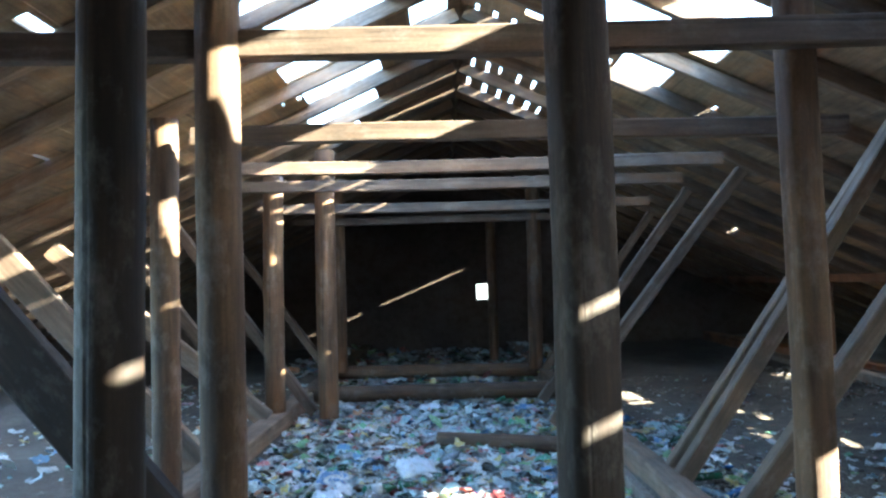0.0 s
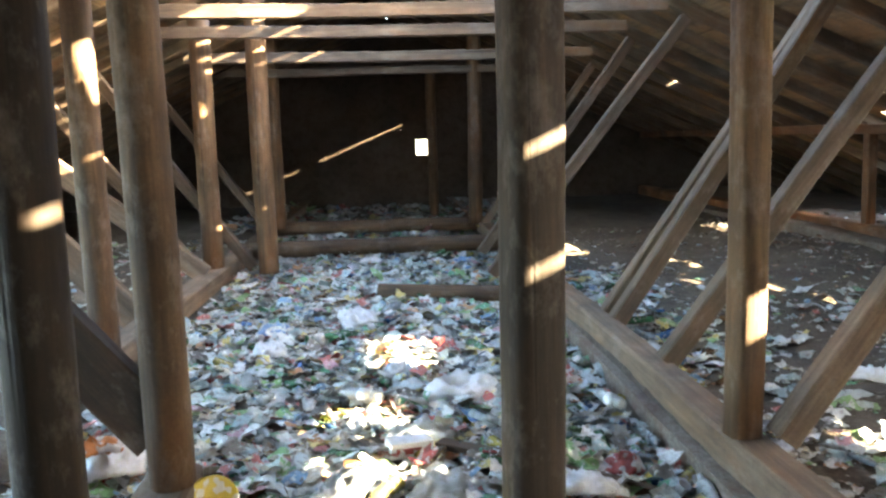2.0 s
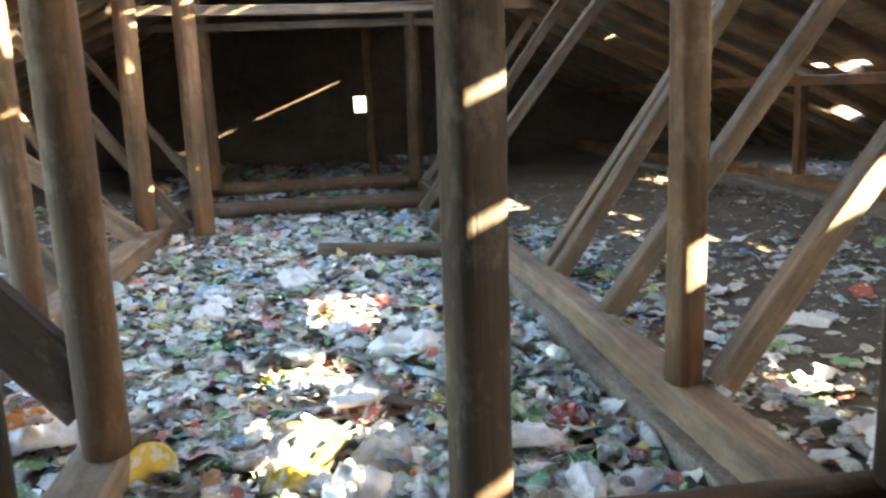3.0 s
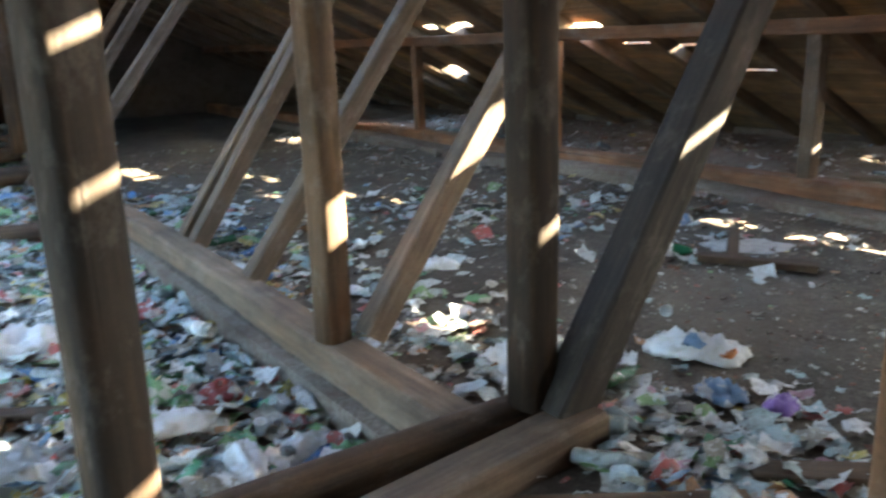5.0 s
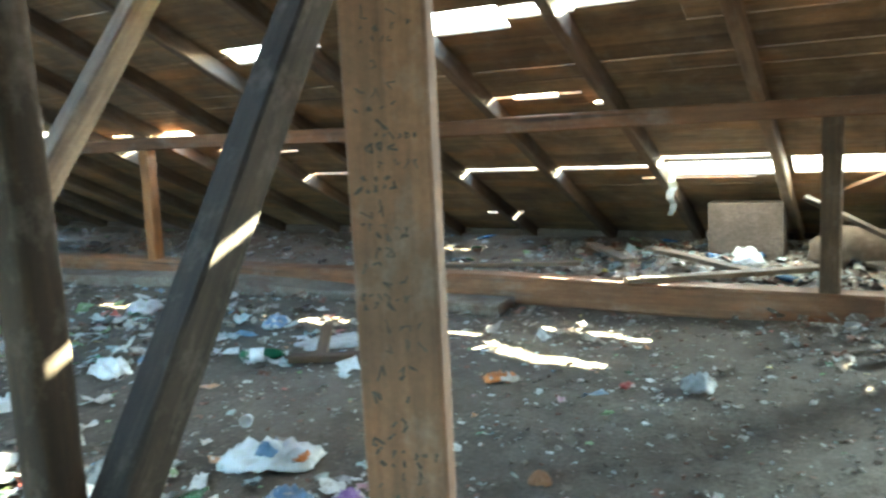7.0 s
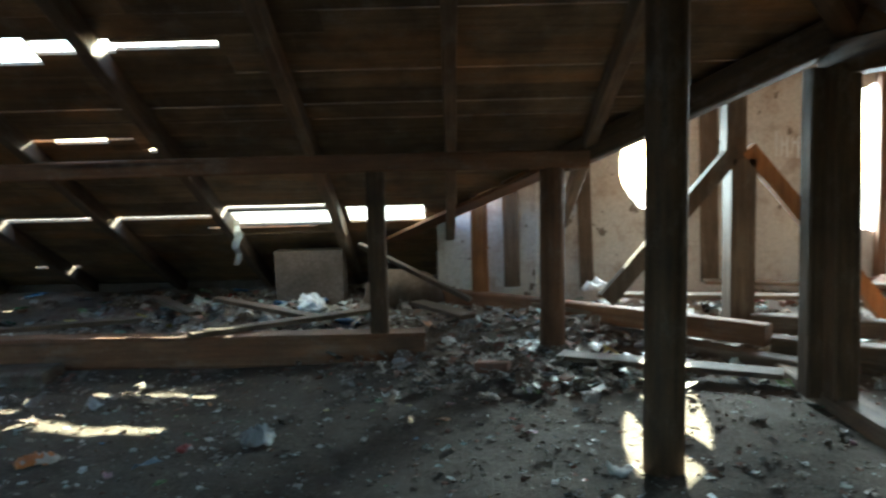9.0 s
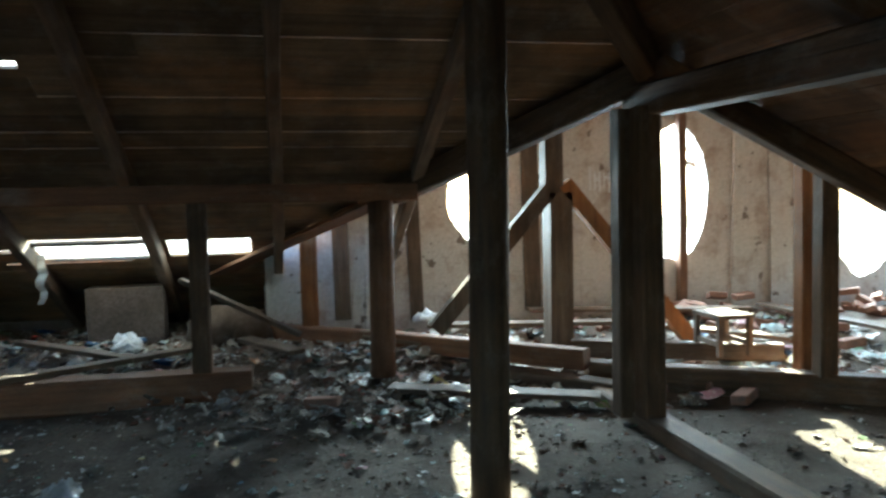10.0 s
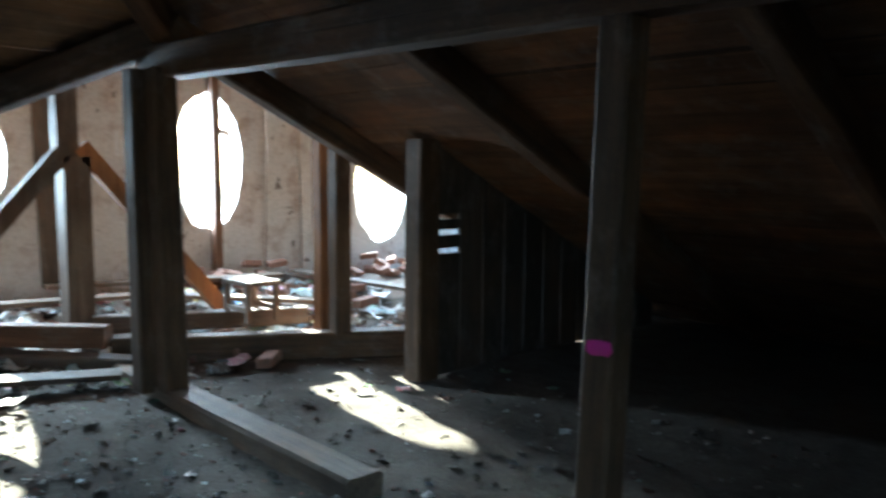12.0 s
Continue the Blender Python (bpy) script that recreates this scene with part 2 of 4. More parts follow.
def west_z(x):
    return 1.77 + SLOPE * (x + 6.2)


def hip_z(y):
    return 2.40 + HIP * (y + 2.45)


def wing_z(y):
    return 3.3 - HIP * abs(y + 4.5)


def minus(rects, hole):
    out = []
    a0, b0, a1, b1 = hole
    for x0, y0, x1, y1 in rects:
        if a0 >= x1 or a1 <= x0 or b0 >= y1 or b1 <= y0:
            out.append((x0, y0, x1, y1))
            continue
        if b0 > y0:
            out.append((x0, y0, x1, b0))
        if b1 < y1:
            out.append((x0, b1, x1, y1))
        lo, hi = max(y0, b0), min(y1, b1)
        if a0 - x0 > 0.004:
            out.append((x0, lo, a0, hi))
        if x1 - a1 > 0.004:
            out.append((a1, lo, x1, hi))
    return out


def shaft(x, y, z, dx, dy):
    """A gap in the east slope through which the sun reaches the place x, y, z."""
    k = (east_z(x) - z) / (SUN.z + SLOPE * SUN.x)
    cx, cy = x + k * SUN.x, y + k * SUN.y
    return (cx - dx / 2, cy - dy / 2, cx + dx / 2, cy + dy / 2)


EAST_HOLES = [
    # gaps at the eave and between boards
    (8.16, 3.34, 8.23, 4.24), (8.17, 2.12, 8.24, 3.08), (7.97, 0.98, 8.06, 1.98), (8.12, 0.96, 8.44, 1.98), (8.05, 0.12, 8.42, 0.86),
    (8.15, 5.5, 8.2, 6.3), (9.5, 4.1, 9.56, 4.6), (5.44, 2.46, 5.7, 3.06), (5.44, 3.16, 5.68, 3.55), (5.5, 1.3, 5.57, 1.95), (5.46, 1.95, 5.6, 2.44), (5.54, 4.3, 5.76, 5.1), (6.66, 2.3, 6.69, 3.2),
    (6.7, 9.3, 6.84, 10.4), (8.1, 11.6, 8.45, 12.4), (7.4, 6.7, 7.46, 7.1), (7.2, 8.6, 7.27, 8.9), 
    (2.0, 5.9, 2.6, 7.3), (1.9, 7.72, 2.4, 8.62), (1.45, 6.3, 2.0, 7.45),
    # gaps whose sunlight falls on posts, beams and floor
    shaft(-0.94, 3.4, 2.55, 0.26, 0.22), shaft(-1.93, 5.55, 2.66, 0.32, 0.26), shaft(-0.27, 3.47, 2.71, 0.5, 0.5), shaft(-0.36, 5.46, 2.69, 0.5, 0.5),
    shaft(-0.98, 2.5, 1.36, 0.06, 0.12), shaft(-1.93, 5.55, 2.02, 0.04, 0.24), shaft(-1.92, 5.55, 1.5, 0.04, 0.24),
    shaft(0.51, 2.53, 1.53, 0.055, 0.24), shaft(0.51, 2.53, 1.14, 0.06, 0.24), shaft(-1.1, 20.4, 1.29, 0.06, 0.9),
    shaft(-1.42, 9.6, 0.8, 0.06, 0.2), shaft(-2.04, 9.6, 1.38, 0.04, 0.2), shaft(-3.8, 6.95, 1.86, 0.24, 0.3), shaft(-4.72, 9.15, 1.97, 0.24, 0.3), shaft(-3.55, 6.95, 1.52, 0.04, 0.3),
    shaft(2.6, 4.9, 1.04, 0.12, 0.25),
    shaft(6.72, 2.15, 0.237, 0.035, 1.1), shaft(3.05, 8.2, 0, 0.22, 0.5), shaft(2.9, 9.1, 0, 0.06, 0.35), shaft(3.7, 9.2, 0, 0.07, 0.4), shaft(2.47, 3.65, 0.03, 0.07, 0.4), shaft(2.82, 3.05, 0.03, 0.06, 0.2),
    shaft(-0.3, 15.2, 0.2, 0.06, 0.3), shaft(0.4, 12.5, 0.1, 0.06, 0.2), shaft(4.1, 7.0, 0.0, 0.04, 0.5),
]
rng = random.Random(7)
for yy in (8.3, 9.9, 11.2):
    for k in range(9):
        xx = 0.42 + 0.2 * k + rng.uniform(-0.03, 0.03)
        EAST_HOLES.append((xx, yy, xx + rng.uniform(0.03, 0.07), yy + rng.uniform(0.5, 1.2)))
# the widest gaps, west of x = -4.5, are added out of view for sky fill
WEST_HOLES = [(-1.65, 6.1, -0.5, 7.45), (-1.65, 7.53, -0.7, 8.44), (-1.6, 8.6, -0.7, 9.55), (-1.75, 9.68, -0.85, 10.75), (-1.6, 11.2, -1.2, 12.2), (-0.3, 7.9, 0.1, 8.5),
              (-0.3, 9.4, 0.1, 10.1), (-8.2, 1.5, -4.5, 4.2), (-8.2, 5.2, -5.6, 7.6), (-3.2, 3.3, -2.9, 3.9), (-2.7, 4.9, -2.6, 5.4), (-7.7, 9, -6.4, 11)]
for yy in (6.6, 8.9, 10.9):
    for k in range(7):
        xx = -0.42 + 0.08 * k + rng.uniform(-0.02, 0.02) - 1.5 * (k % 2)
        WEST_HOLES.append((xx, yy, xx + rng.uniform(0.03, 0.06), yy + rng.uniform(0.15, 0.4)))
for _ in range(60):
    yy = rng.uniform(1.5, 14)
    WEST_HOLES.append((xx := rng.uniform(-6.2, -1.6), yy, xx + rng.uniform(0.01, 0.03), yy + rng.uniform(0.1, 0.5)))

UNIT = bpy.data.meshes.new("board")
_bm = bmesh.new()
box_bm(_bm, (-0.5, -0.5, 0), (0.5, 0.5, 1))
_bm.to_mesh(UNIT)
_bm.free()


def unit_for(mat):
    me = UNIT.copy()
    me.materials.append(mat)
    return me


UNIT_Y, UNIT_X = unit_for(M_BOARD_Y), unit_for(M_BOARD_X)


def board(parent, unit, x0, y0, x1, y1, zfun, along_y, sag=0.0):
    """One roof board over a rectangle of the plan, lying on the slope."""
    if along_y:
        za, zb = zfun(x0), zfun(x1)
        tilt = Matrix.Rotation(-math.atan2(zb - za, x1 - x0), 4, 'Y')
        size = (math.hypot(x1 - x0, zb - za), y1 - y0, 0.026)
    else:
        za, zb = zfun(y0), zfun(y1)
        tilt = Matrix.Rotation(math.atan2(zb - za, y1 - y0), 4, 'X')
        size = (x1 - x0, math.hypot(y1 - y0, zb - za), 0.026)
    ob = new("board", unit)
    ob.matrix_world = Matrix.Translation(((x0 + x1) / 2, (y0 + y1) / 2, (za + zb) / 2 + sag)) @ tilt @ Matrix.Diagonal((*size, 1))
    ob.parent = parent
    return ob


def slope_boards(name, label, rows, zfun, holes, unit, along_y, step, near):
    """Rows of boards: (u, a, b) gives the row's place across and its two ends along."""
    top = tagged(new(name), label, "roof", "", "structure")
    rnd = random.Random(len(name))
    far, count = bmesh.new(), 0
    for u, a, b in rows:
        cuts = [a]
        while cuts[-1] < b - 0.02:
            cuts.append(min(b, cuts[-1] + rnd.uniform(2.6, 4.6)))
        gap = rnd.choice((0.0, 0.0, 0.002, 0.005)) if along_y else -0.006
        for c0, c1 in zip(cuts, cuts[1:]):
            r = (u, c0, u + step - gap, c1 + 0.003) if along_y else (c0, u, c1 + 0.003, u + step - gap)
            rects = [r]
            for h in holes:
                rects = minus(rects, h)
            sag = rnd.uniform(0, 0.008)
            for q in rects:
                if near(q) and count < 300:
                    board(top, unit, *q, zfun, along_y, sag)
                    count += 1
                else:
                    x0, y0, x1, y1 = q
                    z = [zfun(x0), zfun(x1), zfun(x1), zfun(x0)] if along_y else [zfun(y0), zfun(y0), zfun(y1), zfun(y1)]
                    pts = [(x0, y0), (x1, y0), (x1, y1), (x0, y1)]
                    lo = [far.verts.new((p[0], p[1], zz + sag)) for p, zz in zip(pts, z)]
                    hi = [far.verts.new((p[0], p[1], zz + sag + 0.026)) for p, zz in zip(pts, z)]
                    far.faces.new(lo[::-1])
                    far.faces.new(hi)
                    for i in range(4):
                        far.faces.new((lo[i], lo[(i + 1) % 4], hi[(i + 1) % 4], hi[i]))
    me = bpy.data.meshes.new("far_boards")
    far.to_mesh(me)
    far.free()
    me.materials.append(M_BOARD_Y if along_y else M_BOARD_X)
    ob = new("far_boards", me)
    ob.parent = top
    ob["kind"] = "stuff"


def roof():
    east, west, hip, wing = [], [], [], []
    step = 0.2
    for i in range(int((10.3 - RIDGE_X) / step)):
        x = RIDGE_X + i * step
        z = east_z(x + step)
        start = -2.45 + (z - 2.40) / HIP if x < 5.3 else -4.5 + (3.3 - east_z(x)) / HIP
        if x > 8.35:
            start = -0.05
        east.append((x, start - 0.05, 20.6))
        xw = RIDGE_X - (i + 1) * step
        west.append((xw, -2.45 + (west_z(xw) - 2.40) / HIP if west_z(xw) > 0.2 else -8, 20.6))
    for i in range(int((2.2 + 8.6) / step)):
        y = -8.6 + i * step
        z = hip_z(y)
        xr = 6.7 - (z - 1.77) / SLOPE
        hip.append((y, max(-8.9, -6.2 + (z - 1.77) / SLOPE - 0.1), min(5.38, xr + 0.1)))
    for i in range(int((8.0) / step)):
        y = -8.6 + i * step
        z = wing_z(y)
        x0 = 5.38 if y < -2.7 else 6.7 - (z - 1.77) / SLOPE - 0.05
        if x0 < 8.8:
            wing.append((y, x0, 8.9))
    slope_boards("roof_east", "dark board roof slope with gaps, slits and missing boards", east, east_z, EAST_HOLES, UNIT_Y, True, step, lambda r: -3 < r[1] and r[3] < 7.5 and r[0] > 3.2)
    slope_boards("roof_west", "dark board roof slope with missing boards and sky showing", west, west_z, WEST_HOLES, UNIT_Y, True, step, lambda r: 5 < r[1] and r[3] < 13 and r[0] > -3.2)
    slope_boards("roof_hip", "dark boarded hip end of the roof", hip, hip_z, [], UNIT_X, False, step, lambda r: r[0] > -3 and -6 < r[1] < 0)
    slope_boards("roof_wing", "boarded roof of the gabled bay", wing, wing_z, [], UNIT_X, False, step, lambda r: True)
    # boarding that closes the bay's roof against the hip
    bm = bmesh.new()
    for k in range(22):
        y = -2.75 - k * 0.26
        lo, hi = hip_z(y - 0.13), wing_z(y - 0.13)
        if hi - lo > 0.02:
            box_bm(bm, (5.38, y - 0.255, lo), (5.405, y, hi))
    ob = link_bm("trim", bm, M_BOARD_Y, smooth=False)
    tagged(ob, "upright boarding between two roof slopes", "boarding", "", "structure")


def rafters():
    lab = "dark squared roof rafter, rough sawn"
    for k in range(-3, 18):
        y = 2.03 + 1.08 * k
        xt = RIDGE_X + 0.03
        if y < 2.1:
            z = hip_z(y)
            if y > -2.4:
                xt = max(xt, 6.7 - (z - 1.77) / SLOPE)
            else:
                xt = 5.4
        off = Vector((0, 0, -0.085))
        timber("rafter", Vector((10.1, y, east_z(10.1))) + off, Vector((xt, y, east_z(xt))) + off, 0.09, 0.15, M_GREY, lab, "rafter", "roof rafters")
        if y > 0.8:
            timber("rafter", Vector((-8.8, y, west_z(-8.8))) + off, Vector((0.2, y, west_z(0.2))) + off, 0.09, 0.15, M_GREY, lab, "rafter", "roof rafters")
    for x in (5.2, 3.5, 1.8, 0.1, -1.6, -3.3):
        yt = 1.6 if abs(x - RIDGE_X) < 1.5 else min(1.6, -2.45 + (min(east_z(x), west_z(x)) - 2.40) / HIP)
        timber("rafter", (x, -8.4, hip_z(-8.4) - 0.1), (x, yt - 0.1, hip_z(yt - 0.1) - 0.1), 0.13, 0.18, M_POST, "dark heavy hip rafter running down to the eave", "rafter", "hip rafters")
    # valley and hip timbers
    timber("valley_beam", (6.9, -1.05, east_z(6.9) - 0.13), (5.25, -2.5, 2.28), 0.14, 0.2, M_POST, "dark valley beam between two roof slopes", "beam")
    timber("valley_board", (8.8, 0.45, east_z(8.8) - 0.05), (5.3, -2.68, 2.33), 0.3, 0.03, M_PURLIN, "brown board along the roof valley", "board")
    timber("hip_beam", (5.3, -2.5, 2.27), (0.3, 2.0, 4.5), 0.14, 0.2, M_POST, "dark hip beam rising to the ridge", "beam")


rafters()

# ---- walls ----
def wall_with_oval(name, ya, yb, zb, centre, ry, rz, top, x0, x1, mat, label):
    """An upright wall panel in the plane of x, from ya to yb, with a broken oval opening through it."""
    cy, cz = centre
    poly = [(ya, zb), (yb, zb)] + [(y, z) for y, z in top]
    n = 72
    rnd = random.Random(int(-cy * 10))
    inner, outer = [], []
    for i in range(n):
        a = 2 * math.pi * i / n
        d = (math.cos(a), math.sin(a))
        k = 1 + 0.016 * rnd.uniform(-1, 1) + 0.05 * noise.noise((d[0] * 2, d[1] * 2, cy))
        inner.append((cy + d[0] * ry * k, cz + d[1] * rz * k))
        best = None
        for (p0, q0), (p1, q1) in zip(poly, poly[1:] + poly[:1]):
            ex, ez = p1 - p0, q1 - q0
            den = d[0] * ez - d[1] * ex
            if abs(den) < 1e-9:
                continue
            t = ((p0 - cy) * ez - (q0 - cz) * ex) / den
            s = ((p0 - cy) * d[1] - (q0 - cz) * d[0]) / den
            if t > 0 and -1e-6 <= s <= 1 + 1e-6 and (best is None or t < best):
                best = t
        outer.append((cy + d[0] * best, cz + d[1] * best))
    for c in poly:
        j = min(range(n), key=lambda i: (outer[i][0] - c[0]) ** 2 + (outer[i][1] - c[1]) ** 2)
        outer[j] = c
    bm = bmesh.new()
    rows = []
    for xx in (x0, x1):
        rows.append([[bm.verts.new((xx, y, z)) for y, z in ring] for ring in (inner, outer)])
    for i in range(n):
        j = (i + 1) % n
        (a_in, a_out), (b_in, b_out) = rows
        bm.faces.new((a_in[i], a_in[j], a_out[j], a_out[i]))
        bm.faces.new((b_in[i], b_out[i], b_out[j], b_in[j]))
        bm.faces.new((a_in[i], b_in[i], b_in[j], a_in[j]))
        bm.faces.new((a_out[i], a_out[j], b_out[j], b_out[i]))
    return tagged(link_bm(name, bm, mat, smooth=False), label, "wall", "", "structure")


GX0, GX1 = 8.5, 8.78
wall_with_oval("wall_gable_1", -3.3, 0.0, -0.4, (-2.13, 1.50), 0.28, 0.44, [(0.0, 1.02), (-3.3, 2.66)], GX0, GX1, M_PLASTER, "peeling plastered brick gable wall with a broken oval opening")
wall_with_oval("wall_gable_2", -5.7, -3.303, -0.4, (-4.40, 1.5), 0.39, 0.74, [(-3.303, 2.66), (-4.5, 3.26), (-5.7, 2.66)], GX0, GX1, M_PLASTER, "peeling plastered brick gable wall with a tall oval opening")
wall_with_oval("wall_gable_3", -9.0, -5.703, -0.4, (-6.8, 1.2), 0.42, 0.7, [(-5.703, 2.66), (-9.0, 1.0)], GX0, GX1, M_PLASTER, "peeling plastered brick gable wall with a broken oval opening")
box("wall_east", (10.05, 0.02, -0.4), (10.3, 20.8, 0.22), M_DARKWALL, "low dark brick wall under the eave", "wall", "structure")
box("wall_west", (-9.0, -9.0, -0.4), (-8.7, 20.8, 0.62), M_DARKWALL, "low dark brick wall under the eave", "wall", "structure")
# added out of view to block light from the west roof gaps
box("wall_light_block", (-8.7, -1.15, -0.4), (-0.7, -0.95, 3.1), M_DARKWALL, "unseen wall added to keep western light off the south side", "wall", "structure")
box("wall_south", (-8.7, -9.0, -0.4), (9.3, -8.7, 0.4), M_DARKWALL, "low dark brick wall under the hip", "wall", "structure")


def back_wall():
    hx, hz, s = 1.03, 1.38, 0.2
    bm = bmesh.new()
    y0, y1 = 20.5, 20.8
    box_bm(bm, (hx - s, y0, -0.4), (hx + s, y1, hz - s))
    box_bm(bm, (hx - s, y0, hz + s), (hx + s, y1, east_z(hx + s)))
    for a, b, n in ((-8.7, hx - s, 46), (hx + s, 10.2, 46)):
        for k in range(n):
            x0, x1 = a + (b - a) * k / n, a + (b - a) * (k + 1) / n
            box_bm(bm, (x0, y0, -0.4), (x1, y1, min(east_z((x0 + x1) / 2), west_z((x0 + x1) / 2))))
    tagged(link_bm("wall_north", bm, M_DARKWALL, smooth=False), "sooty dark brick end wall with a small square hole", "wall", "", "structure")


back_wall()

# ---- frame timbers ----
LOG = "weathered round log post, stained brown"


def post(x, y, z0, z1, d, mat=M_POST, label=LOG, lean=(0, 0), square=None, group="attic posts", wobble=0.006, chamfer=0.09, spin=0.0):
    w, h = square or (d, d)
    return timber("post", (x, y, z0), (x + lean[0], y + lean[1], z1), w, h, mat, label, "post", group, round_=square is None, wobble=wobble, chamfer=chamfer, spin=spin)


HEWN = "weathered hewn post with worn corners, stained brown"
post(0.475, 2.63, -0.1, 3.6, 0.2, M_DARKBROWN, label=HEWN, lean=(-0.03, 0), square=(0.19, 0.19), chamfer=0.14, spin=14)
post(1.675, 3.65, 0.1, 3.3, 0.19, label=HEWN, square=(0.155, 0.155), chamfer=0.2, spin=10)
post(1.93, 2.46, 0.13, 3.3, 0.17, M_DARKBROWN, label=HEWN, lean=(-0.03, 0), square=(0.16, 0.16), chamfer=0.2, spin=6)
post(-1.08, 2.55, -0.1, 3.6, 0.215, M_DARKBROWN)
post(-0.98, 3.46, 0.1, 3.4, 0.2)
post(-2.0, 5.65, 0.1, 2.85, 0.2)
post(-2.1, 9.7, 0.05, 3.0, 0.25)
post(-1.46, 9.75, 0.0, 3.3, 0.25)
post(-1.86, 13.9, 0.1, 3.3, 0.25)
post(1.58, 13.8, 0.1, 3.3, 0.25)
post(1.0, 16.5, 0.0, 2.9, 0.2)
post(1.99, 1.10, 0.0, 3.5, 0.2, M_PURLIN, "wide squared post covered in scribbled pencil writing", square=(0.08, 0.205), wobble=0.0008, spin=15)
STRUT = "grey squared strut leaning outward to the roof"


def strut(x, y, z, side, slope, w=0.13, reach=2.0, mat=M_GREY, h=0.13, label=STRUT):
    return timber("strut", (x, y, z), (x + side * reach, y, z + reach * slope), w, h, mat, label, "strut", "leaning struts")


for x, y, z, sl, re in ((1.84, 3.56, 0.1, 1.38, 2.0), (1.76, 4.93, 0.1, 1.3, 2.1), (1.8, 6.1, 0.1, 1.5, 1.9), (1.8, 6.35, 0.1, 1.45, 1.9), (1.15, 8.75, 0.05, 1.25, 2.2), (1.25, 10.4, 0.05, 1.37, 2.0), (1.7, 13.6, 0.1, 1.4, 1.9)):
    strut(x, y, z, 1, sl, 0.13, re)
strut(1.975, 2.36, 0.1, 1, 1.51, 0.16, 1.72, M_DARKGREY, 0.18, label="dark grey squared strut with faded red paint")
for x, y, z, sl, re in ((-2.25, 9.6, 0.05, 1.3, 1.8), (-1.65, 9.9, 0.05, 1.35, 2.0), (-2.0, 13.8, 0.05, 1.35, 1.9)):
    strut(x, y, z, -1, sl, 0.14, re)
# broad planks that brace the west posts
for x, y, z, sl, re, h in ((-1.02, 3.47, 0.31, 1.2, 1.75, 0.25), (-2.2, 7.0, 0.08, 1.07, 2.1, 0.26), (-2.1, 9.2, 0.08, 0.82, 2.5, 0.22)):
    strut(x, y, z, -1, sl, 0.1, re, M_DARKBROWN if y < 4 else M_GREY, h)
for y, z in ((3.65, 2.71), (5.65, 2.68), (8.14, 2.82), (9.46, 2.8), (11.0, 2.68), (13.9, 2.74)):
    timber("collar_beam", (-1.75 if 5 < y < 6 else -2.55, y - 0.16, z), (2.85, y - 0.16, z), 0.1, 0.13, M_GREY, "long grey squared collar beam across the attic", "beam", "collar beams")
timber("sill_beam", (1.705, 2.62, 0.0), (1.705, 20.3, 0.0), 0.2, 0.22, M_GREY, "worn dusty grey sill beam under the posts", "beam", "sill beams")
timber("sill_beam", (-2.08, 5.2, 0.0), (-2.0, 20.3, 0.0), 0.25, 0.2, M_GREY, "worn dusty grey sill beam under the posts", "beam", "sill beams")
timber("sill_beam", (-1.02, 0.6, 0.0), (-1.02, 3.66, 0.0), 0.24, 0.2, M_GREY, "worn dusty grey sill beam under the posts", "beam", "sill beams")
timber("tie_log", (0.55, 2.53, 0.05), (2.05, 2.53, 0.06), 0.19, 0.19, M_POST, "dark round tie log between two posts", "beam", "", True)
timber("tie_beam", (0.72, 2.2, 0.0), (2.08, 2.31, 0.04), 0.2, 0.2, M_GREY, "cracked squared tie beam beside a log", "beam")
timber("tie_log", (-2.0, 11.5, 0.06), (1.6, 11.35, 0.06), 0.24, 0.24, M_POST, "dusty round tie log across the floor", "beam", "", True)
timber("tie_log", (-2.0, 14.0, 0.08), (1.6, 13.9, 0.08), 0.24, 0.24, M_POST, "dusty round tie log across the floor", "beam", "", True)
timber("tie_log", (-0.1, 8.3, -0.03), (1.5, 7.9, -0.03), 0.2, 0.2, M_POST, "dark round log lying in litter", "beam", "", True)
timber("kerb_ledge", (6.42, 2.9, 0.02), (6.42, 16.0, 0.03), 0.34, 0.17, M_RUBBLE, "crumbling pale mortar kerb along the eave sill", "kerb", kind="structure", wobble=0.02)
# east purlin row
timber("sill_beam", (6.75, 0.1, 0.11), (6.75, 20.3, 0.11), 0.26, 0.25, M_PURLIN, "brown sill beam along the eave", "beam", "sill beams")
timber("purlin", (6.72, -1.2, 1.555), (6.72, 20.3, 1.555), 0.15, 0.14, M_PURLIN, "brown squared purlin carried on short posts", "beam")
for y, m in ((7.55, M_ORANGE), (10.6, M_PURLIN), (4.25, M_GREY), (0.45, M_POST), (13.8, M_PURLIN)):
    post(6.72, y, 0.22, 1.49, 0.15, m, "short squared post under the purlin", square=(0.14, 0.14), group="purlin posts")
post(6.72, -0.91, 0.1, 1.49, 0.2, M_PURLIN, "short round post under the purlin", group="purlin posts")
# bay
timber("purlin", (-3.0, -2.45, 1.93), (5.45, -2.45, 2.09), 0.17, 0.2, M_POST, "dark squared purlin on posts", "beam")
timber("sill_beam", (3.2, -2.38, 0.0), (6.0, -2.45, 0.0), 0.2, 0.2, M_GREY, "pale dusty sill beam on the earth floor", "beam", "sill beams")
post(5.32, -2.32, 0.05, 2.03, 0.2, M_POST, "dark squared post of a doubled pair", square=(0.15, 0.15))
post(5.14, -2.40, 0.08, 2.03, 0.2, M_POST, "dark squared post of a doubled pair", square=(0.15, 0.15), lean=(0, 0.04))
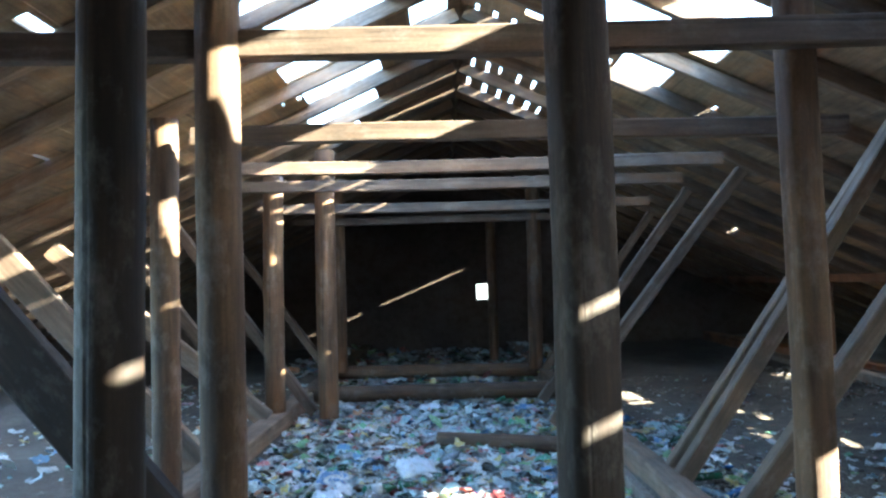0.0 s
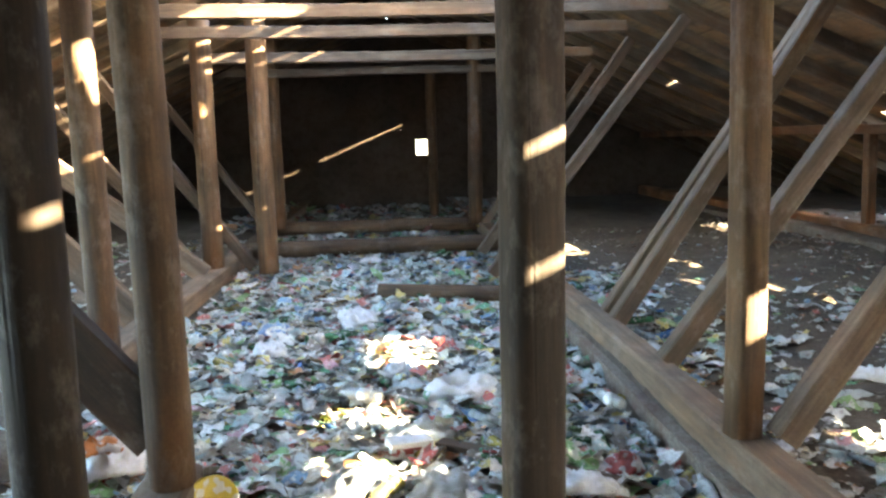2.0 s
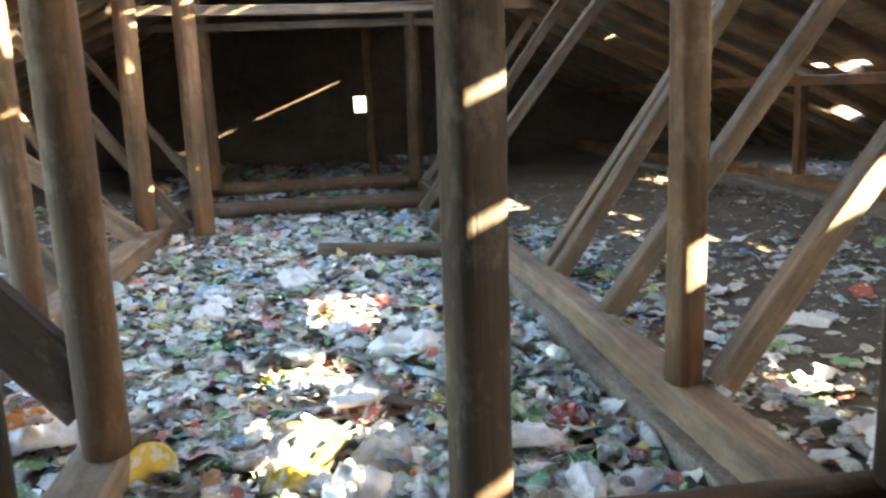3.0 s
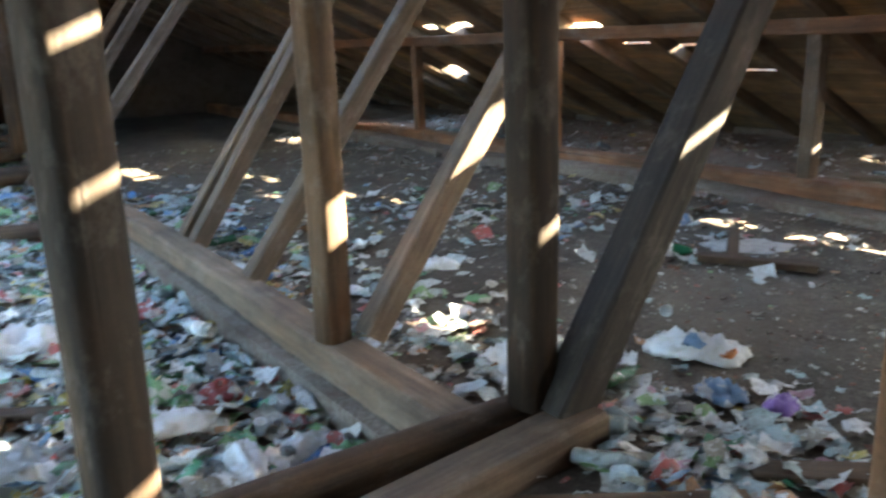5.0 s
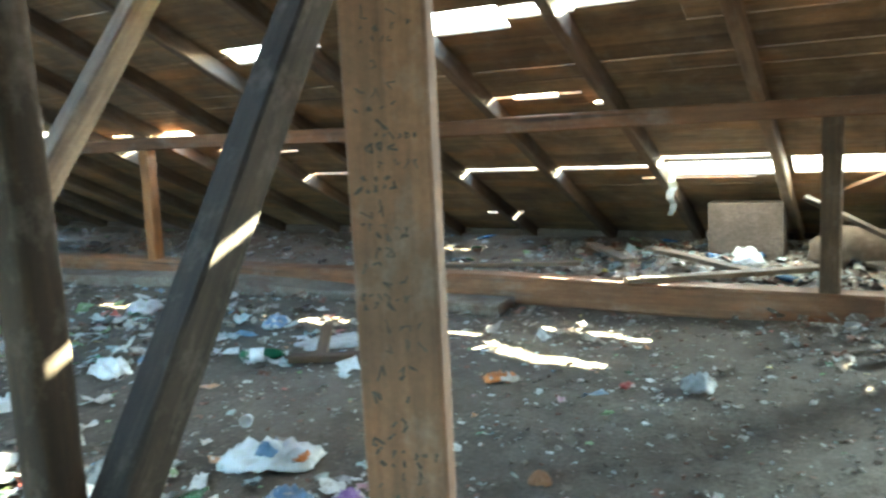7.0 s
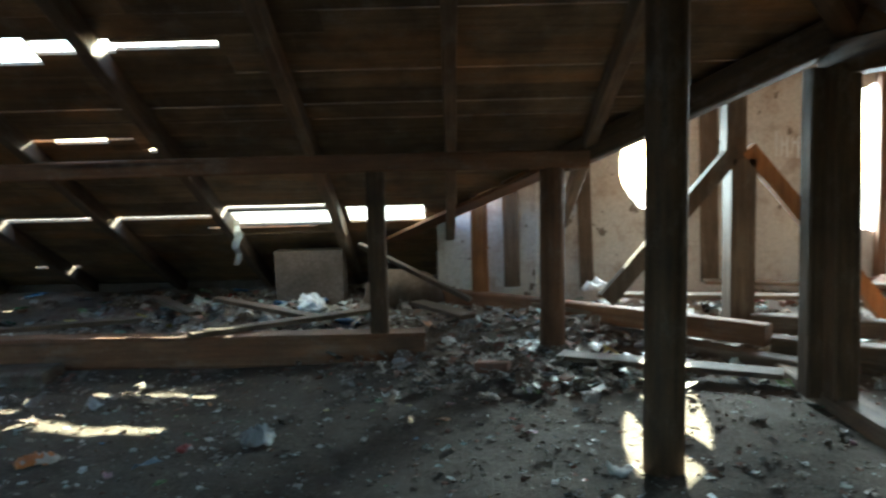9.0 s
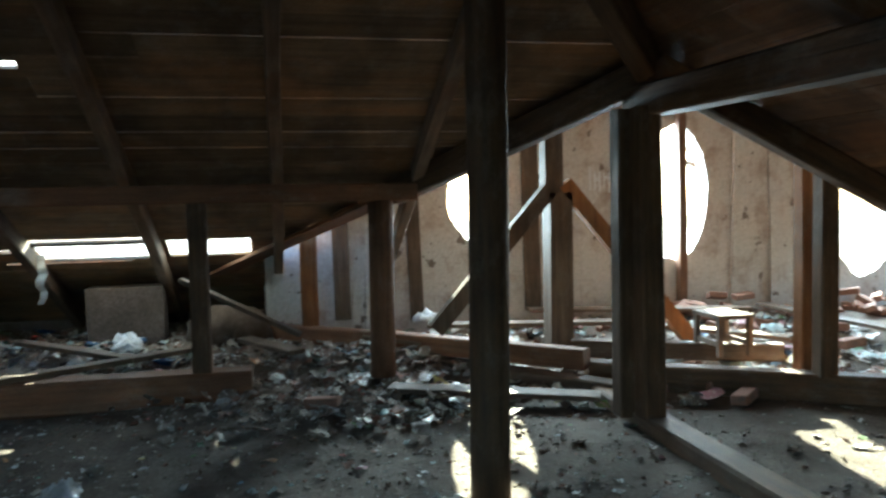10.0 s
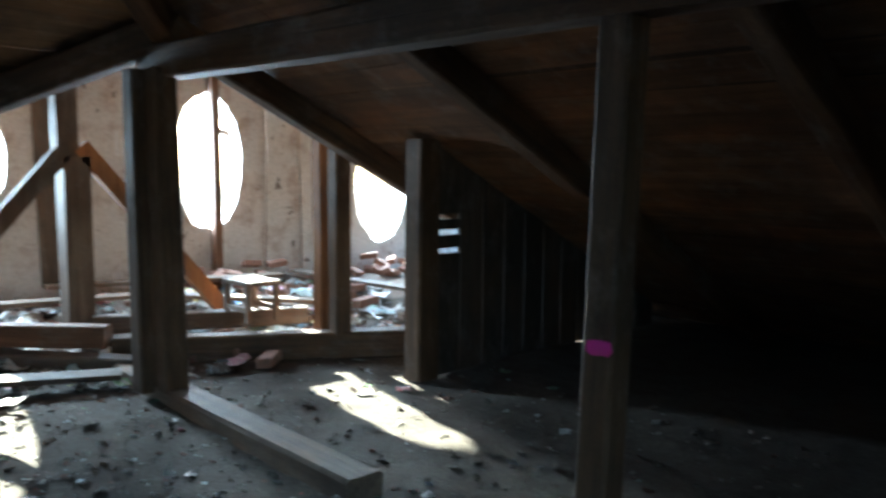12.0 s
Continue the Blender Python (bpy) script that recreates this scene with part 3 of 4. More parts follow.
post(2.05, -2.45, -0.05, 1.95, 0.17, M_POST, "dark squared post with a pink paint mark", square=(0.12, 0.12), lean=(-0.07, -0.02))
post(4.3, -1.11, -0.02, 2.75, 0.2, M_POST)
post(8.25, -0.42, 0.2, 1.35, 0.16, M_ORANGE, "orange squared post by the gable wall", square=(0.16, 0.16))

# upright board lining left on the gable wall
rb = random.Random(23)
for y, z0, z1, w, m in ((-0.75, 0.3, 1.35, 0.16, M_GREY), (-1.5, 0.25, 1.7, 0.14, M_GREY), (-2.75, 0.3, 2.3, 0.18, M_GREY)):
    timber("lining_board", (8.475, y, z0), (8.48, y + rb.uniform(-0.03, 0.03), z1), w, 0.03, m, "dusty upright board fixed to the gable wall", "board", "lining boards", spin=90)
for y, z0, z1, w in ((-1.1, -0.1, 1.45, 0.24), (-3.1, -0.1, 2.5, 0.2), (-5.2, -0.1, 2.8, 0.26), (-5.6, -0.1, 2.6, 0.12)):
    timber("plaster_strip", (8.487, y, z0), (8.487, y, z1), w, 0.035, M_PLASTER, "cracked upright strip of plaster on the gable wall", "plaster", "plaster strips", spin=90, wobble=0.012, kind="structure")


# ---- things of the gabled bay ----
def part(name, bm, mat, parent, label="", smooth=False):
    """Links a bmesh, given in the thing's own space, as one mesh under it."""
    ob = link_bm(name, bm, mat, None, label, smooth=smooth)
    ob.parent = parent
    return ob


def local_beam(bm, p0, p1, w, h):
    m = axis_matrix(p0, p1)
    n = (Vector(p1) - Vector(p0)).length
    start = len(bm.verts)
    box_bm(bm, (-w / 2, -h / 2, 0), (w / 2, h / 2, n))
    bm.verts.ensure_lookup_table()
    for v in bm.verts[start:]:
        v.co = m @ v.co


def braced_post():
    top = tagged(new("braced_post"), "grey post with a pale head block and two slanting braces", "post")
    top.location = (7.0, -2.48, 0.1)
    for nm, p0, p1, w, h, mat, lab in (("shaft", (0, 0, 0), (0, 0.0, 1.42), 0.2, 0.2, M_GREY, ""),
                                       ("head_block", (-0.02, 0.06, 1.36), (-0.02, 0.06, 2.15), 0.15, 0.16, M_GREY, "pale bleached head block"),
                                       ("brace", (-0.05, 1.1, 0.3), (-0.05, 0.05, 1.5), 0.1, 0.13, M_GREY, "dusty grey brace"),
                                       ("brace", (-0.05, -1.3, 0.0), (-0.05, -0.04, 1.5), 0.1, 0.13, M_ORANGE, "")):
        bm = bmesh.new()
        local_beam(bm, p0, p1, w, h)
        part(nm, bm, mat, top, lab)


braced_post()
post(5.68, -3.92, 0.05, 1.68, 0.16, M_ORANGE, "bright orange squared post near the gable", square=(0.12, 0.17))
post(5.4, -3.86, 0.18, 1.66, 0.16, M_POST, "dark squared post beside an orange one", square=(0.12, 0.14))
post(4.52, -3.92, 0.0, 1.65, 0.16, M_POST, "dark heavy post under a rafter", square=(0.17, 0.19))
timber("log", (6.35, -2.5, 0.1), (4.97, -4.58, 0.1), 0.18, 0.21, M_POST, "dark squared timber lying across the bay floor", "timber")
timber("sill_beam", (9.0, 0.52, 0.22), (6.3, -2.45, 0.22), 0.15, 0.16, M_PURLIN, "brown sill timber running to the gable", "beam", "sill beams")
timber("sill_beam", (8.35, -0.45, 0.05), (5.8, -2.62, 0.05), 0.17, 0.14, M_GREY, "pale dusty timber on the floor", "beam", "sill beams")
timber("sill_beam", (6.9, -2.55, 0.2), (6.2, -4.1, 0.2), 0.14, 0.14, M_GREY, "pale dusty timber on the floor", "beam", "sill beams")
timber("mullion", (8.43, -4.44, 0.1), (8.43, -4.42, 2.5), 0.11, 0.09, M_PURLIN, "upright timber standing in an oval opening", "timber")
timber("mullion_brace", (8.7, -4.47, 1.9), (8.7, -4.95, 1.75), 0.06, 0.06, M_GREY, "short slanting batten outside an oval opening", "timber")
for p0, p1, w in (((7.9, -1.5, 0.3), (7.4, -3.3, 0.3), 0.18), ((8.2, -2.6, 0.34), (7.9, -4.9, 0.3), 0.2), ((7.6, -3.4, 0.28), (6.5, -4.4, 0.24), 0.16), ((7.7, -0.9, 0.26), (6.9, -1.9, 0.2), 0.2),
                  ((6.3, -0.9, 0.1), (5.7, -2.3, 0.09), 0.2), ((8.1, -5.2, 0.3), (6.4, -5.6, 0.22), 0.15)):
    timber("plank", p0, p1, w, 0.035, M_GREY, "dusty grey loose plank lying on rubble", "plank", "loose planks")
for p0, p1, w in (((6.66, 1.95, 0.26), (7.55, 0.55, 0.27), 0.13), ((8.2, 2.15, 0.28), (7.2, 1.0, 0.26), 0.12), ((7.4, 2.6, 0.25), (7.0, 4.0, 0.25), 0.12), ((8.05, 0.75, 0.8), (7.75, -0.3, 0.3), 0.1), ((7.9, 0.2, 0.26), (7.2, -0.25, 0.25), 0.16), ((8.6, 2.9, 0.26), (7.6, 2.2, 0.25), 0.12)):
    timber("plank", p0, p1, w, 0.04, M_GREY, "broken dusty grey plank lying by the eave", "plank", "loose planks")
for p0, p1, w in (((0.24, 4.13, -0.07), (0.6, 3.87, -0.06), 0.09), ((0.85, 3.83, -0.12), (1.3, 3.6, -0.15), 0.09), ((4.4, 3.6, 0.04), (4.75, 2.95, 0.04), 0.1), ((4.5, 3.4, 0.04), (5.2, 3.9, 0.04), 0.08), ((2.3, 1.75, 0.03), (2.9, 1.2, 0.04), 0.12), ((1.5, 2.05, 0.04), (2.1, 1.6, 0.05), 0.16)):
    timber("plank", p0, p1, w, 0.05, M_POST, "dark short plank lying in litter", "plank", "loose planks")
box("pier", (8.62, 0.98, 0.0), (8.98, 1.68, 0.7), M_DARKWALL, "brown low masonry pier under the eave", "pier", "structure")
box("wall_corner", (8.78, -0.1, -0.4), (10.3, 0.02, 0.6), M_DARKWALL, "low dark brick wall under the eave", "wall", "structure")
box("kerb", (1.52, 2.75, -0.35), (1.6, 13.0, -0.075), M_RUBBLE, "crumbling pale mortar strip under the sill beam", "kerb", "structure")


# board partition south of the dark post
def partition():
    top = tagged(new("wall_partition"), "dark upright board partition under the hip", "partition", "", "structure")
    for k in range(20):
        y = -4.03 - k * 0.235
        h = hip_z(y - 0.23) - 0.03
        if h > 0.15:
            for z0, z1 in (((0.0, 0.86), (0.9, 0.99), (1.03, 1.1), (1.14, h)) if k == 0 else ((0.0, h),)):
                if z1 > z0:
                    bm = bmesh.new()
                    box_bm(bm, (4.5, y - 0.228, z0), (4.53, y, z1))
                    for v in bm.verts:
                        if z1 == h and v.co.z > h - 0.01:
                            v.co.z = hip_z(v.co.y) + 0.012
                    part("plank", bm, M_DARKGREY, top)


partition()


def stool():
    top = tagged(new("stool"), "small broken wooden stool standing on planks", "stool")
    top.location = (6.3, -3.62, 0.2)
    bm = bmesh.new()
    box_bm(bm, (-0.2, -0.16, 0.3), (0.2, 0.16, 0.33))
    part("seat", bm, M_GREY, top)
    for sx in (-0.17, 0.17):
        for sy in (-0.13, 0.13):
            bm = bmesh.new()
            box_bm(bm, (sx - 0.02, sy - 0.02, 0), (sx + 0.02, sy + 0.02, 0.3))
            part("leg", bm, M_GREY, top)
    for sy in (-0.13, 0.13):
        bm = bmesh.new()
        box_bm(bm, (-0.15, sy - 0.012, 0.08), (0.15, sy + 0.012, 0.12))
        part("rail", bm, M_GREY, top)


stool()

M_TUBE = plain("white_plastic", (0.72, 0.74, 0.76), 0.4, 0.4)
M_BAG = plain("white_film", (0.72, 0.73, 0.75), 0.3, 0.35)
M_BLUE = plain("blue_film", (0.16, 0.27, 0.45), 0.3, 0.4)
M_ORANGEP = plain("orange_packet", (0.6, 0.2, 0.05), 0.35, 0.4)
M_REDP = plain("red_packet", (0.36, 0.07, 0.06), 0.35, 0.45)
M_YELLOW = plain("yellow_plastic", (0.65, 0.48, 0.06), 0.35, 0.3)
M_GREENP = plain("green_film", (0.2, 0.42, 0.2), 0.3, 0.35)
M_PURPLE = plain("violet_film", (0.3, 0.16, 0.5), 0.3, 0.3)
M_PAPER = plain("grey_paper", (0.5, 0.5, 0.48), 0.85, 0.5)
M_BROWNP = plain("brown_card", (0.32, 0.16, 0.08), 0.8, 0.4)
M_CLEAR = plain("clear_plastic", (0.7, 0.74, 0.75), 0.15, 0.25, trans=0.5)
M_BOTTLE = plain("green_bottle_plastic", (0.02, 0.16, 0.07), 0.12, 0.2, trans=0.35)
M_PINK = plain("pink_paint", (0.65, 0.03, 0.3), 0.6, 0.2)
M_REDPAINT = plain("red_paint", (0.4, 0.03, 0.04), 0.7, 0.4)
M_INK = plain("dark_ink", (0.04, 0.028, 0.02), 0.8, 0.5)
M_BRICK = plain("red_brick", (0.3, 0.165, 0.12), 0.9, 0.85)


def crumple(name, x, y, z, sx, sy, height, mat, label, category, turn=0.0, seed=1, group=""):
    """A crumpled film or paper sheet with folds and a turned-up rim, resting on the floor."""
    rnd = random.Random(seed)
    n = 18
    height = min(height, 0.45 * min(sx, sy))
    bm = bmesh.new()
    grid = []
    for j in range(n):
        row = []
        for i in range(n):
            u, v = 2 * i / (n - 1) - 1, 2 * j / (n - 1) - 1
            u, v = u * math.sqrt(1 - 0.42 * v * v), v * math.sqrt(1 - 0.42 * u * u)
            r = math.hypot(u, v)
            k = 1 + 0.22 * noise.noise((u * 1.3 + seed, v * 1.3, seed)) + 0.08 * noise.noise((u * 5 + seed, v * 5, seed))
            f = noise.noise((u * 2.0 + seed * 3.1, v * 2.0, 2)) * 0.5 + abs(noise.noise((u * 4.0, v * 4.0 + seed, 7))) * 0.7 + abs(noise.noise((u * 9, v * 9 + seed, 3))) * 0.3
            zz = height * (math.sqrt(max(0.0, 1 - min(1, r * r * 0.95))) * (0.45 + f)) + 0.018 * abs(noise.noise((u * 6, v * 6, seed))) + 0.003
            row.append(bm.verts.new((u * sx / 2 * k, v * sy / 2 * k, zz)))
        grid.append(row)
    for j in range(n - 1):
        for i in range(n - 1):
            bm.faces.new((grid[j][i], grid[j][i + 1], grid[j + 1][i + 1], grid[j + 1][i]))
    ob = link_bm(name, bm, mat, smooth=True)
    sol = ob.modifiers.new("thick", "SOLIDIFY")
    sol.thickness = 0.002
    ob.matrix_world = pose(x, y, z, 0, 0, turn)
    return tagged(ob, label, category, group)


def bottle(x, y, z, turn, length, mat, label):
    """A drinks bottle lying on its side: body, label band and cap."""
    top = tagged(new("bottle"), label, "bottle", "littered bottles")
    top.matrix_world = pose(x, y, z + length * 0.14, 0, 90, turn)
    r = length * 0.145

    def lathe(name, prof, m):
        bm = bmesh.new()
        rings = [[bm.verts.new((math.cos(a) * q, math.sin(a) * q, zz)) for a in [2 * math.pi * i / 18 for i in range(18)]] for q, zz in prof]
        for a, b in zip(rings, rings[1:]):
            for i in range(18):
                bm.faces.new((a[i], a[(i + 1) % 18], b[(i + 1) % 18], b[i]))
        bm.faces.new(rings[0][::-1])
        bm.faces.new(rings[-1])
        return part(name, bm, m, top, "", True)
    h = length
    lathe("body", [(r * 0.7, -h / 2), (r * 0.98, -h * 0.46), (r, -h * 0.3), (r * 0.94, -h * 0.1), (r, h * 0.1), (r * 0.95, h * 0.2), (r * 0.6, h * 0.33), (r * 0.33, h * 0.42), (r * 0.3, h * 0.46)], mat)
    lathe("label_band", [(r * 1.02, -h * 0.28), (r * 1.02, h * 0.02)], M_BAG)
    lathe("cap", [(r * 0.36, h * 0.46), (r * 0.36, h * 0.5)], M_TUBE)


def cup(x, y, z, tilt, turn, label="white plastic cup tipped over in litter"):
    bm = bmesh.new()
    prof = [(0.022, 0), (0.026, 0.03), (0.031, 0.065), (0.033, 0.068), (0.029, 0.065), (0.02, 0.004)]
    rings = [[bm.verts.new((math.cos(a) * q, math.sin(a) * q, zz)) for a in [2 * math.pi * i / 16 for i in range(16)]] for q, zz in prof]
    for a, b in zip(rings, rings[1:]):
        for i in range(16):
            bm.faces.new((a[i], a[(i + 1) % 16], b[(i + 1) % 16], b[i]))
    bm.faces.new(rings[0][::-1])
    bm.faces.new(rings[-1])
    tagged(link_bm("cup", bm, M_TUBE, m=pose(x, y, z, tilt, 0, turn)), label, "cup", "littered cups")


bottle(4.42, 3.84, 0.0, -57, 0.33, M_BOTTLE, "green plastic bottle with a pale label lying on earth")
crumple("bag", 3.08, 2.58, 0.0, 0.52, 0.26, 0.13, M_BAG, "crumpled white plastic bag with blue print on earth", "bag", -62, 3, "bags")
crumple("packet", 3.05, 2.56, 0.07, 0.16, 0.12, 0.07, M_BLUE, "blue crumpled packet lying on a white bag", "packet", 10, 4, "packets")
crumple("packet", 3.12, 2.45, 0.03, 0.14, 0.1, 0.08, M_ORANGEP, "orange crumpled packet beside a white bag", "packet", 40, 5, "packets")
crumple("newspaper", 5.0, 3.62, 0.0, 0.62, 0.4, 0.05, M_PAPER, "flattened grey newspaper lying on earth", "newspaper", -50, 6)
crumple("bag", 5.3, 6.1, 0.0, 0.42, 0.3, 0.14, M_BAG, "pale blue-white crumpled bag on rubble", "bag", 20, 7, "bags")
crumple("bag", 5.3, 4.5, 0.0, 0.3, 0.22, 0.14, M_BLUE, "blue crumpled bag by the ledge", "bag", 20, 17, "bags")
crumple("bag", 3.8, 4.65, 0.0, 0.36, 0.25, 0.12, M_BAG, "white crumpled bag on earth", "bag", 75, 8, "bags")
crumple("bag", 2.97, 4.68, 0.0, 0.36, 0.2, 0.08, M_BAG, "flattened white bag on earth", "bag", -35, 9, "bags")
crumple("packet", 4.6, 2.12, 0.0, 0.22, 0.14, 0.09, M_ORANGEP, "orange crumpled packet on earth", "packet", -70, 10, "packets")
crumple("bag", 4.87, 1.01, 0.0, 0.24, 0.2, 0.13, M_CLEAR, "clear crumpled plastic film on earth", "bag", 15, 11, "bags")
crumple("card", 3.39, 1.36, 0.0, 0.13, 0.1, 0.05, M_BROWNP, "torn brown card on earth", "card", 15, 12)
crumple("packet", 2.88, 2.0, 0.0, 0.18, 0.14, 0.08, M_PURPLE, "violet crumpled packet on earth", "packet", 15, 13, "packets")
crumple("bag", 2.78, 2.22, 0.0, 0.24, 0.18, 0.1, M_BLUE, "blue and white crumpled bag on earth", "bag", 75, 14, "bags")
crumple("packet", 2.76, 3.9, 0.0, 0.17, 0.1, 0.06, M_GREENP, "green crumpled packet on earth", "packet", -30, 15, "packets")
crumple("packet", 4.74, 1.38, 0.0, 0.1, 0.07, 0.05, M_REDP, "small red packet on earth", "packet", -30, 16, "packets")
crumple("packet", 1.16, 3.88, -0.15, 0.26, 0.2, 0.12, M_REDP, "red crumpled packet in litter", "packet", 25, 20, "packets")
crumple("packet", 1.3, 3.77, -0.17, 0.1, 0.16, 0.12, M_YELLOW, "yellow crumpled packet in litter", "packet", 5, 21, "packets")
crumple("packet", 0.98, 3.92, -0.13, 0.26, 0.16, 0.12, M_GREENP, "green and white packet in litter", "packet", 55, 22, "packets")
crumple("bag", 1.25, 3.15, -0.17, 0.4, 0.2, 0.14, M_BAG, "white crumpled bag in litter", "bag", 15, 23, "bags")
crumple("bag", 1.42, 3.05, -0.18, 0.2, 0.16, 0.22, M_GREENP, "pale green film bag against the sill", "bag", 15, 24, "bags")
crumple("bag", 0.45, 5.05, -0.1, 0.55, 0.36, 0.17, M_BAG, "white crumpled bag in litter", "bag", 5, 25, "bags")
crumple("bag", 0.1, 5.6, -0.1, 0.3, 0.3, 0.2, M_BAG, "white crumpled bag in litter", "bag", 65, 26, "bags")
crumple("bag", -0.3, 7.2, -0.1, 0.4, 0.4, 0.2, M_BAG, "white crumpled bag in litter", "bag", 35, 27, "bags")
crumple("bag", -0.95, 6.2, -0.1, 0.3, 0.3, 0.26, M_BAG, "white crumpled bag in litter", "bag", 35, 28, "bags")
crumple("bag", 0.2, 3.5, -0.1, 0.4, 0.3, 0.18, M_CLEAR, "clear crumpled plastic film in litter", "bag", 35, 29, "bags")
crumple("bag", -0.2, 3.35, -0.1, 0.3, 0.24, 0.2, M_YELLOW, "bright yellow bag in litter", "bag", 35, 30, "bags")
crumple("bag", 0.05, 3.2, -0.08, 0.34, 0.3, 0.2, M_BAG, "white crumpled bag in litter", "bag", 80, 31, "bags")
crumple("bag", 2.3, 3.0, 0.0, 0.4, 0.34, 0.12, M_BAG, "white dusty bag beside a strut", "bag", 80, 32, "bags")
crumple("bag", 2.55, 3.15, 0.0, 0.3, 0.3, 0.1, M_CLEAR, "clear dusty film beside a strut", "bag", 20, 33, "bags")
crumple("sack", -1.45, 3.95, -0.03, 0.5, 0.36, 0.36, M_BAG, "white sack with an orange stripe", "sack", 20, 34)
crumple("packet", -1.42, 3.8, 0.12, 0.26, 0.16, 0.2, M_ORANGEP, "orange packet leaning on a white sack", "packet", 20, 35, "packets")
crumple("bag", 8.2, 1.25, 0.22, 0.4, 0.26, 0.1, M_BAG, "white crumpled bag on rubble by the eave", "bag", 20, 36, "bags")
crumple("bag", 7.7, 1.15, 0.24, 0.3, 0.2, 0.1, M_BAG, "white crumpled bag on rubble by the eave", "bag", 60, 37, "bags")
crumple("bag", 7.4, -0.3, 0.1, 0.4, 0.3, 0.16, M_CLEAR, "clear crumpled film on rubble", "bag", 60, 38, "bags")
crumple("bag", 7.9, -1.5, 0.33, 0.3, 0.24, 0.14, M_BAG, "white crumpled bag on a plank", "bag", 60, 39, "bags")
bottle(-0.55, 6.4, -0.06, 20, 0.3, M_BOTTLE, "green plastic bottle lying in litter")
bottle(0.7, 4.5, -0.06, 70, 0.26, M_CLEAR, "clear plastic bottle lying in litter")
bottle(1.3, 4.6, -0.06, 110, 0.28, M_CLEAR, "clear plastic bottle lying in litter")
bottle(-0.2, 4.9, -0.06, 150, 0.3, M_CLEAR, "clear plastic bottle lying in litter")
for cx, cy, ct in ((1.01, 3.25, 80), (1.03, 3.07, 75), (1.2, 3.45, 10), (3.4, 3.02, 85), (0.7, 3.5, 60), (1.35, 3.6, 30)):
    cup(cx, cy, ground_z(cx, cy) + 0.04, ct, cx * 300)


def film_sheet(name, x0, x1, y0, y1, label):
    """Torn milky film stretched under a gap at the eave."""
    bm = bmesh.new()
    n = 10
    g = []
    for j in range(n + 1):
        row = []
        for i in range(5):
            x, y = x0 + (x1 - x0) * i / 4, y0 + (y1 - y0) * j / n
            row.append(bm.verts.new((x, y, east_z(x) + 0.035 - 0.02 * math.sin(math.pi * j / n) + 0.008 * noise.noise((x * 9, y * 6, 1)))))
        g.append(row)
    for a, b in zip(g, g[1:]):
        for i in range(4):
            bm.faces.new((a[i], a[i + 1], b[i + 1], b[i]))
    ob = link_bm(name, bm, M_FILM)
    return tagged(ob, label, "film")


M_FILM = bpy.data.materials.new("milky_film")
M_FILM.use_nodes = True
_nt = M_FILM.node_tree
_tr = _nt.nodes.new("ShaderNodeBsdfTranslucent")
_tr.inputs[0].default_value = (0.85, 0.87, 0.88, 1)
_nz = noise_tex(_nt, mapped(_nt, "world", (1, 1, 1)), 14, 4)
_nt.links.new(ramp(_nt, _nz, [(0.3, (0.2, 0.21, 0.22)), (0.7, (0.32, 0.33, 0.34))]), _tr.inputs[0])
_nt.links.new(_tr.outputs[0], _nt.nodes["Material Output"].inputs[0])
film_sheet("film_sheet", 8.1, 8.4, 0.94, 2.0, "milky torn plastic film over an eave gap")
film_sheet("film_sheet", 8.03, 8.44, 0.1, 0.88, "milky torn plastic film over an eave gap")


def carton():
    top = tagged(new("carton"), "small white printed carton lying in litter", "carton")
    top.matrix_world = pose(0.07, 4.09, -0.09, 6, 4, 20)
    bm = bmesh.new()
    box_bm(bm, (-0.12, -0.05, 0), (0.12, 0.05, 0.09))
    bmesh.ops.bevel(bm, geom=bm.edges[:], offset=0.004, segments=1, affect='EDGES')
    part("body", bm, M_TUBE, top)
    bm = bmesh.new()
    box_bm(bm, (-0.09, -0.0525, 0.025), (0.06, -0.0495, 0.06))
    part("printed_panel", bm, M_REDP, top, "faded red printed panel")


def lid():
    bm = bmesh.new()
    ring = [[bm.verts.new((math.cos(a) * q, math.sin(a) * q, z)) for a in [2 * math.pi * i / 28 for i in range(28)]] for q, z in ((0.02, 0.006), (0.1, 0.006), (0.105, 0.0), (0.115, 0.002), (0.118, 0.016), (0.11, 0.018), (0.1, 0.012), (0.02, 0.012))]
    for a, b in zip(ring, ring[1:]):
        for i in range(28):
            bm.faces.new((a[i], a[(i + 1) % 28], b[(i + 1) % 28], b[i]))
    bm.faces.new(ring[0][::-1])
    bm.faces.new(ring[-1])
    tagged(link_bm("bucket_lid", bm, M_YELLOW, m=pose(-0.82, 3.5, -0.02, 62, 12, 25)), "yellow plastic bucket lid leaning in litter", "lid")


carton()
lid()


def strip():
    """A torn film strip hanging from a board at the eave."""
    bm = bmesh.new()
    rows = []
    for k in range(9):
        z = 1.06 - 0.055 * k
        w = 0.05 - 0.003 * k
        o = 0.02 * math.sin(k * 1.7)
        rows.append([bm.verts.new((8.22 + 0.012 * math.sin(k * 2.3), 1.95 + o + s * w, z)) for s in (-1, 0, 1)])
    for a, b in zip(rows, rows[1:]):
        for i in range(2):
            bm.faces.new((a[i], a[i + 1], b[i + 1], b[i]))
    ob = link_bm("plastic_strip", bm, M_CLEAR, smooth=False)
    ob.modifiers.new("thick", "SOLIDIFY").thickness = 0.002
    tagged(ob, "torn clear plastic strip hanging from the eave", "strip")


strip()


